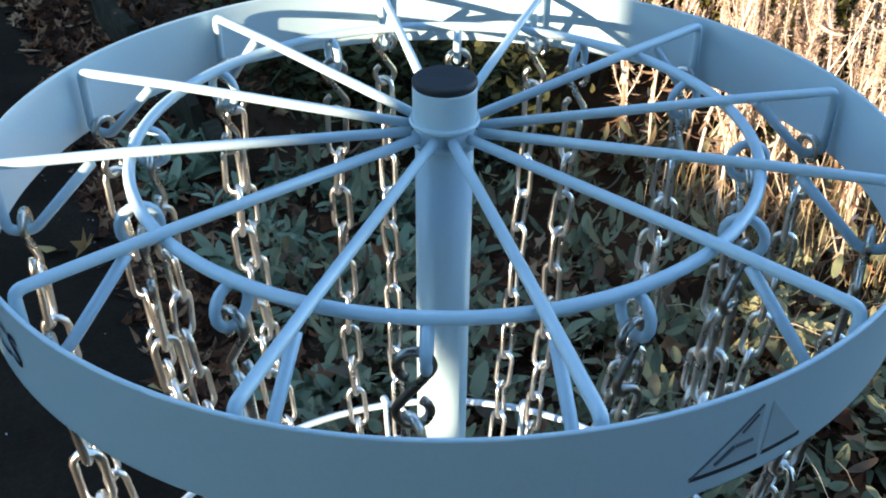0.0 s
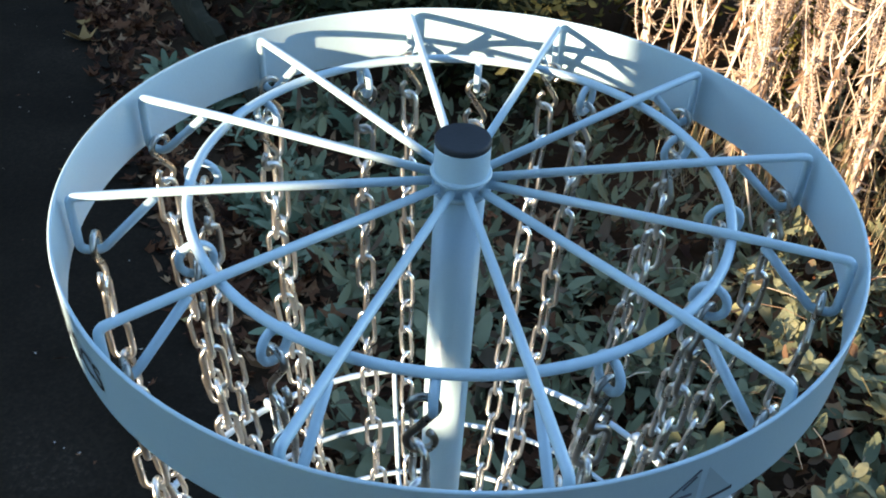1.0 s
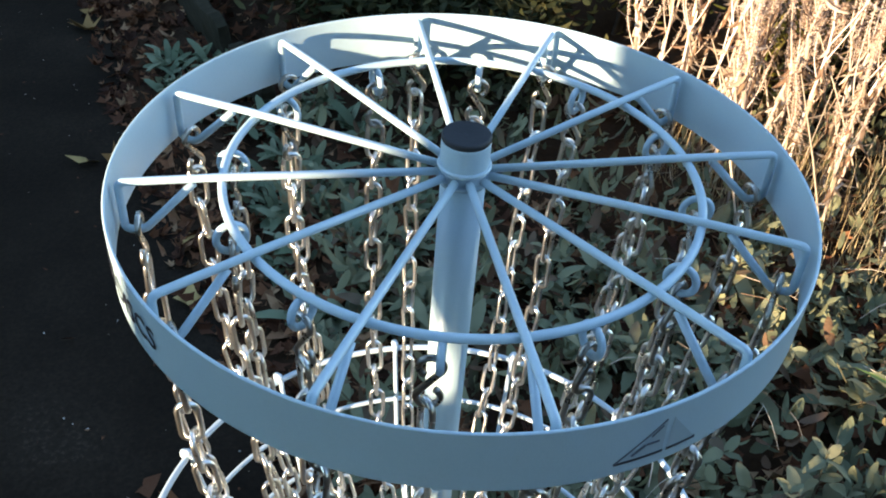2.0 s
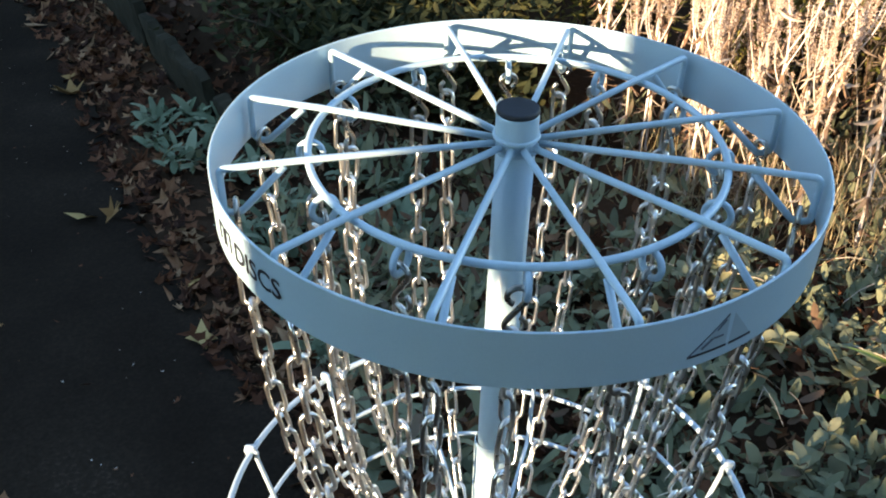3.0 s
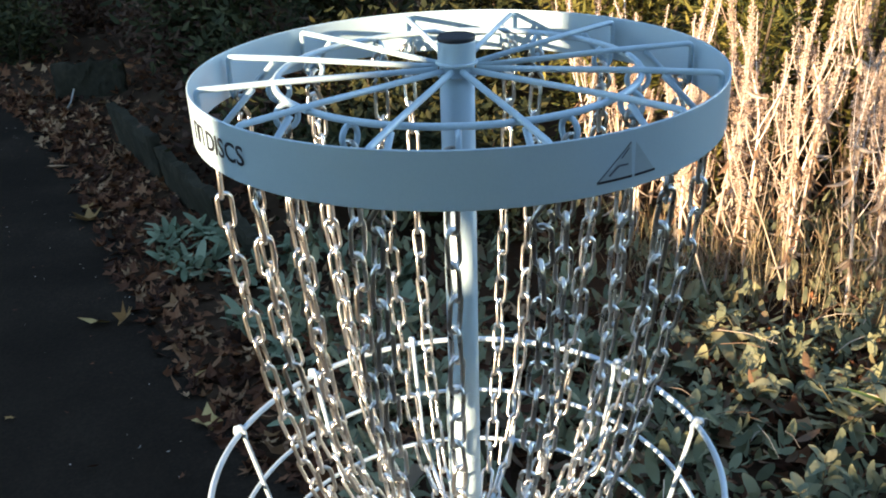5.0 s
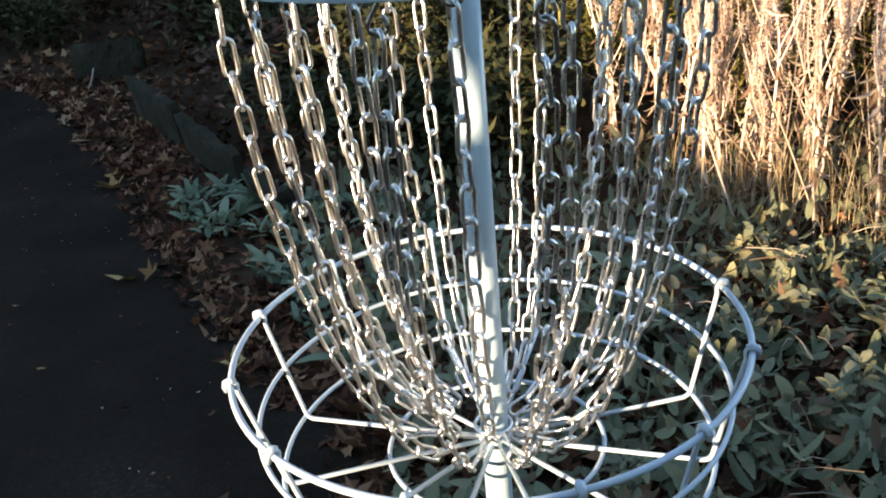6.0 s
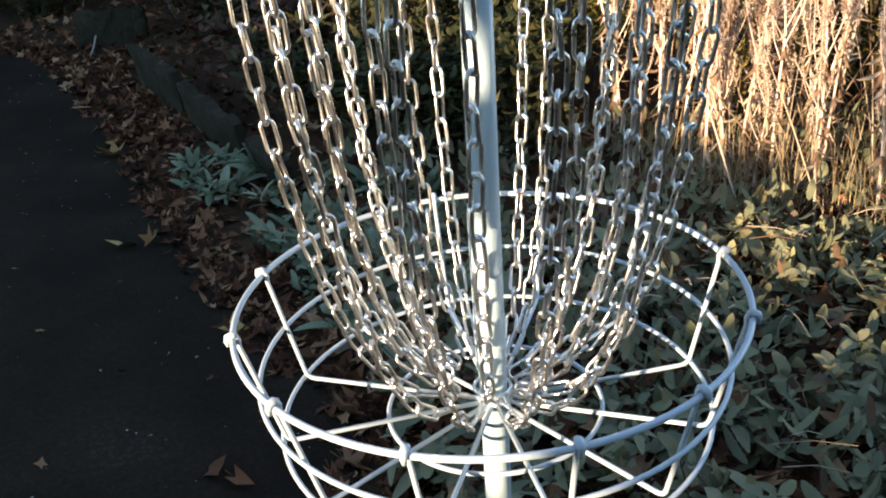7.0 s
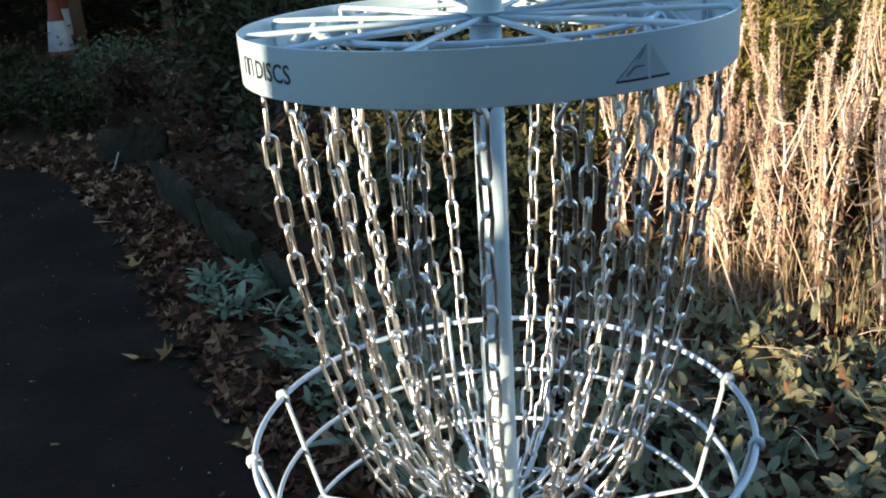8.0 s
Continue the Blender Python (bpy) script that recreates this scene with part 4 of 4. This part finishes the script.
# Hedge added as a dark backdrop, standing in for the darkness behind the shrubs.
bound = Build()
n = 30
for i in range(n + 1):
    x = -16 + 28 * i / n
    for back, z in ((0, -0.05), (0, 4.6), (0.8, 4.7), (0.8, -0.05)):
        bound.v.append((x, 14.2 + back + 0.15 * math.sin(1.7 * i), z))
for i in range(n):
    bound.f += [(4 * i + k, 4 * i + k + 1, 4 * i + k + 5, 4 * i + k + 4) for k in range(3)]
bound_hedge = setting("wall_hedge_far", bound, M_EVERGREEN, "tall dark hedge added as a backdrop to close the garden behind the shrubs", "hedge")
skin = Build()
for k in range(5200):
    p = Vector((rng.uniform(-15, 9), 14.15, rng.uniform(0, 3.0)))
    skin.leaf(p, (rng.uniform(-0.8, 0.8), -1, rng.uniform(-0.8, 0.4)), (rng.uniform(-1, 1), rng.uniform(-1, 1), rng.uniform(-1, 1)), rng.uniform(0.12, 0.3), rng.uniform(0.06, 0.12), 0.3, 0.2, (0.0, 0.3, 0.65, 1.0), (0.1, 1.0, 0.8, 0.0))
part("hedge_leaves", skin, M_EVERGREEN, bound_hedge)["kind"] = "stuff"

# ---- by the far end of the path ----
cone = thing("traffic_cone", "orange traffic cone with a white reflective collar", "traffic cone", (-4.96, 9.89, 0.0), "traffic cones by the shelter")
part("base", Build().lathe([(0.001, 0.0), (0.24, 0.0), (0.24, 0.035), (0.16, 0.045)], 4), M_CAP, cone, smooth=False)
part("body", Build().lathe([(0.15, 0.04), (0.045, 0.72), (0.03, 0.725), (0.001, 0.725)], 24), M_ORANGE, cone)
part("collar", Build().lathe([(0.150, 0.085), (0.1525, 0.09), (0.0985, 0.42), (0.0965, 0.425)], 24), M_COLLAR, cone)
copy_thing(cone, pose(-5.62, 11.6, 0.0, 0, 0, 20))
post = new("wooden_post", Build().tube([(0, 0, -0.05), (0.01, 0, 1.7)], 0.075, 10).mesh("wooden_post", M_WOOD))
post.matrix_basis = pose(-4.78, 10.06, 0)
tagged(post, "brown wooden post beside the traffic cone", "post")
# Added shelter: unseen roof and dark boards keep the corner behind the cone dark.
shelter = thing("timber_shelter", "dark timber shelter added to darken the end of the path", "shelter", (-6.3, 11.4, 0.0))
for x, y in ((-2.6, -1.6), (2.7, -1.6), (-2.6, 1.5), (2.7, 1.5)):
    part("shelter_post", Build().tube([(x, y, -0.05), (x, y, 2.2)], 0.07, 4), M_WOOD, shelter, smooth=False)
boards = 14
for k in range(boards):
    x = -2.6 + 5.3 * (k + 0.5) / boards
    board = Build()
    for dx in (-0.185, 0.185):
        for dy in (1.56, 1.60):
            board.v += [(x + dx, dy, -0.04), (x + dx, dy, 2.25)]
    board.f += [(0, 1, 3, 2), (4, 6, 7, 5), (0, 4, 5, 1), (2, 3, 7, 6), (1, 5, 7, 3), (0, 2, 6, 4)]
    part("board", board, M_SHED, shelter, smooth=False)
roof = Build()
for z in (2.2, 2.28):
    roof.v += [(-3.0, -2.2, z), (3.1, -2.2, z), (3.1, 1.9, z + 0.3), (-3.0, 1.9, z + 0.3)]
roof.f += [(0, 3, 2, 1), (4, 5, 6, 7), (0, 1, 5, 4), (1, 2, 6, 5), (2, 3, 7, 6), (3, 0, 4, 7)]
part("roof", roof, M_SHED, shelter, smooth=False)
twig = new("pale_twig", Build().tube([(0, 0, 0), (0.02, 0.02, 0.07), (0.03, 0.03, 0.15)], 0.005, 5).mesh("pale_twig", M_PALE))
twig.matrix_basis = pose(-2.27, 4.23, 0.02, 12, 18, 0)
tagged(twig, "short pale twig sticking up by the path", "twig")

# ---- out of view: trees and hedges added to shade the place ----
SIDE = Vector((math.sin(radians(SUN_AZ)), -math.cos(radians(SUN_AZ)), 0))
BACKWARD = Vector((-math.cos(radians(SUN_AZ)), -math.sin(radians(SUN_AZ)), 0))
RISE = math.tan(radians(SUN_EL))


def from_sun(u, v, s):
    """The place, s metres towards the sun, whose shadow falls at side u and height v beside the pole."""
    return SIDE * u + BACKWARD * s + Vector((0, 0, v + s * RISE))


# Added tree: its stems are bent to give the slanting shadow edge.
tree = thing("leaning_tree", "unseen many-stemmed tree added behind the camera to shade the basket", "tree")
for k, (off, r) in enumerate(((0.235, 0.235), (0.62, 0.25), (1.02, 0.27), (1.45, 0.30))):
    # Each stem leans, then stands upright higher up.
    line = []
    for v, u in ((-0.7, 1.00), (0.0, 0.63), (0.4, 0.418), (0.76, 0.227), (1.0, 0.100), (1.12, 0.048), (1.19, 0.010), (1.26, -0.040), (1.34, -0.056), (1.6, -0.058), (2.6, -0.058)):
        line.append(from_sun(u + off * (1.13 if v < 1.17 else 1.0), v, 3.2 + 0.1 * k))
    fine = smooth_path(line, 3)
    part("stem", Build().tube(fine, [r * (1.22 - 0.22 * min(1.0, i / 6)) for i in range(len(fine))], 18), M_BARK, tree)
    top = fine[-1]
    for j in range(3):
        a = rng.uniform(0, 360)
        tip = top + polar(rng.uniform(0.6, 1.3), a, rng.uniform(0.5, 1.1))
        part("limb", Build().tube(smooth_path([top - Vector((0, 0, 0.3)), top.lerp(tip, 0.5) + Vector((0, 0, 0.15)), tip], 4), [0.15 - 0.014 * i for i in range(9)], 9), M_BARK, tree)


# A short branch added on the first stem, only for its shadow.
part("branch_stub", Build().tube([from_sun(u, v, 3.25) for u, v in ((0.36, 0.90), (0.20, 0.945), (0.06, 0.955), (0.0, 0.95), (-0.022, 0.95))], [0.07, 0.075, 0.08, 0.085, 0.06], 14), M_BARK, tree)

# A thick piece added on the first stem, squaring its shadow across the pole.
part("stump", Build().tube([from_sun(0.150, v, 3.15) for v in (1.168, 1.18, 1.3, 1.6, 1.9)], [0.190, 0.205, 0.205, 0.205, 0.15], 18), M_BARK, tree)


def hedge(name, u0, u1, s, top, seed):
    """An added, unseen clipped hedge whose shadow reaches height top beside the pole."""
    b = Build()
    a, c = from_sun(u0, 0, s), from_sun(u1, 0, s)
    h = top + s * RISE
    n = 24
    rng = random.Random(seed)
    for i in range(n + 1):
        p = a.lerp(c, i / n)
        for back, zz in ((0, -0.05), (0, h), (0.7, h), (0.7, -0.05)):
            q = p + BACKWARD * back
            b.v.append((q.x, q.y, zz + (rng.uniform(-0.02, 0.02) if zz > 0 else 0)))
    for i in range(n):
        for k in range(3):
            p = 4 * i + k
            b.f.append((p, p + 1, p + 5, p + 4))
    b.f += [(0, 1, 2, 3), (4 * n, 4 * n + 3, 4 * n + 2, 4 * n + 1)]
    ob = setting(name, b, M_EVERGREEN, "clipped dark hedge added unseen behind the camera to cast shade", "hedge")
    skin = Build()
    for k in range(int(260 * (u1 - u0))):
        p = a.lerp(c, rng.random())
        p.z = rng.uniform(0.0, h - 0.12)
        way = -BACKWARD + Vector((rng.uniform(-0.8, 0.8), rng.uniform(-0.8, 0.8), rng.uniform(-0.8, 0.4)))
        skin.leaf(p, way, (rng.uniform(-1, 1), rng.uniform(-1, 1), rng.uniform(-1, 1)), rng.uniform(0.07, 0.14), rng.uniform(0.04, 0.07), 0.3, 0.2, (0.0, 0.3, 0.65, 1.0), (0.1, 1.0, 0.8, 0.0))
    part("hedge_leaves", skin, M_EVERGREEN, ob)["kind"] = "stuff"
    return ob


# Added sun blockers; their stepped tops leave a window of sun.
hedge("wall_hedge_low", -0.36, 0.09, 5.0, 0.412, 1)
hedge("wall_hedge_gap", 0.09, 0.42, 5.0, 0.408, 7)
hedge("wall_hedge_end", 0.42, 1.05, 5.0, 0.54, 8)
hedge("wall_hedge_step", -1.3, -0.36, 5.0, 0.58, 6)
hedge("wall_hedge_middle", -2.5, -1.3, 5.0, 0.78, 4)
hedge("wall_hedge_back", -4.0, -2.5, 5.0, 1.7, 5)
hedge("wall_hedge_tall", -8.5, -4.0, 5.0, 2.0, 2)
hedge("wall_hedge_farside", -24.0, -8.5, 5.0, 4.2, 10)
hedge("wall_hedge_side", 1.05, 9.0, 5.0, 6.0, 3)

def tall_hedge(name, a, c, h, seed):
    """An added, unseen upright hedge along a line on the ground."""
    a, c = Vector(a), Vector(c)
    across = Vector((c.y - a.y, a.x - c.x, 0)).normalized()
    b = Build()
    for p in (a, c):
        for q, z in ((0, -0.05), (0, h), (0.7, h), (0.7, -0.05)):
            b.v.append((p.x + across.x * q, p.y + across.y * q, z))
    b.f += [(k, k + 1, k + 5, k + 4) for k in range(3)] + [(0, 1, 2, 3), (4, 7, 6, 5)]
    ob = setting(name, b, M_EVERGREEN, "tall dark hedge added out of view beside the bed to block skylight", "hedge")
    rng = random.Random(seed)
    skin = Build()
    for k in range(2600):
        p = a.lerp(c, rng.random())
        p.z = rng.uniform(0, h)
        skin.leaf(p, -across + Vector((rng.uniform(-0.8, 0.8), rng.uniform(-0.8, 0.8), rng.uniform(-0.8, 0.4))), (rng.uniform(-1, 1), rng.uniform(-1, 1), rng.uniform(-1, 1)), rng.uniform(0.09, 0.2), rng.uniform(0.05, 0.1), 0.3, 0.2, (0.0, 0.3, 0.65, 1.0), (0.1, 1.0, 0.8, 0.0))
    part("hedge_leaves", skin, M_EVERGREEN, ob)["kind"] = "stuff"


# Added out of view to cut skylight on the band's right front.
tall_hedge("wall_hedge_right", (3.6, -6.5, 0), (4.4, 0.6, 0), 3.0, 9)

# Unseen leaves added above and behind the camera to block skylight.
crown = Build()
rng = random.Random(12)
for k in range(7000):
    p = from_sun(rng.uniform(-1.7, 6.5), 0, rng.uniform(2.9, 5.2))
    p.z = rng.uniform(2.4, 7.5)
    a = rng.uniform(0, 2 * math.pi)
    crown.leaf(p, (math.cos(a), math.sin(a), rng.uniform(-0.7, 0.7)), (-math.sin(a), math.cos(a), rng.uniform(-0.8, 0.8)), rng.uniform(0.16, 0.30), rng.uniform(0.12, 0.2), 0.3, 0.2, (0.0, 0.3, 0.65, 1.0), (0.1, 1.0, 0.8, 0.0))
for k in range(2600):
    p = from_sun(rng.uniform(-1.2, 5.5), 0, rng.uniform(0.8, 3.2))
    p.z = rng.uniform(3.9, 6.6)
    a = rng.uniform(0, 2 * math.pi)
    crown.leaf(p, (math.cos(a), math.sin(a), rng.uniform(-0.7, 0.7)), (-math.sin(a), math.cos(a), rng.uniform(-0.8, 0.8)), rng.uniform(0.16, 0.30), rng.uniform(0.12, 0.2), 0.3, 0.2, (0.0, 0.3, 0.65, 1.0), (0.1, 1.0, 0.8, 0.0))
part("crown", crown, M_EVERGREEN, tree)

# Broad unseen tree added beside the far beds; low boughs shade the path's end.
oak = thing("spreading_tree", "broad unseen tree added to shade the far end of the path with its boughs", "tree", (6.2, 9.5, 0))
part("trunk", Build().tube(smooth_path([(0, 0, -0.1), (-0.1, 0.05, 1.5), (-0.3, 0, 3.2)], 5), [0.40 - 0.012 * i for i in range(11)], 16), M_BARK, oak)
rng = random.Random(21)
boughs = []
for k in range(9):
    tip = Vector((rng.uniform(-14.5, -3.0), rng.uniform(-3.4, 4.0), rng.uniform(3.4, 4.6)))
    line = smooth_path([(-0.3, 0, 3.1), tip * 0.5 + Vector((0, 0, 2.4)), tip], 6)
    part("bough", Build().tube(line, [0.17 - 0.011 * i for i in range(13)], 8), M_BARK, oak)
    boughs += line[4:]
shade = Build()
for k in range(38000):
    p = rng.choice(boughs) + Vector((rng.gauss(0, 1.1), rng.gauss(0, 1.1), rng.gauss(0, 0.45)))
    p.z = max(p.z, 2.7)
    a = rng.uniform(0, 2 * math.pi)
    shade.leaf(p, (math.cos(a), math.sin(a), rng.uniform(-0.5, 0.4)), (-math.sin(a), math.cos(a), rng.uniform(-0.5, 0.5)), rng.uniform(0.18, 0.34), rng.uniform(0.12, 0.22), 0.3, 0.2, (0.0, 0.3, 0.65, 1.0), (0.1, 1.0, 0.8, 0.0))
part("crown", shade, M_EVERGREEN, oak)

# ---- strap-leaved plant in the bed ----
strap = thing("strap_leaf_plant", "bright green strap-leaved plant among the sage", "plant", (1.30, 0.78, bed_height(1.30, 0.78) + 0.03))
for az, rise, l in ((161, 38, 0.44), (171, 30, 0.36), (130, 55, 0.34), (95, 58, 0.40), (20, 50, 0.38), (300, 45, 0.34), (60, 60, 0.34)):
    w = polar(math.cos(radians(rise)), az, math.sin(radians(rise)))
    part("strap_leaf", Build().leaf((0, 0, 0), w, polar(1, az - 90, 0), l, 0.027, 0.28, 0.3, shape=(0.6, 0.9, 1.0, 0.85, 0.5, 0.0)), M_STRAP, strap)
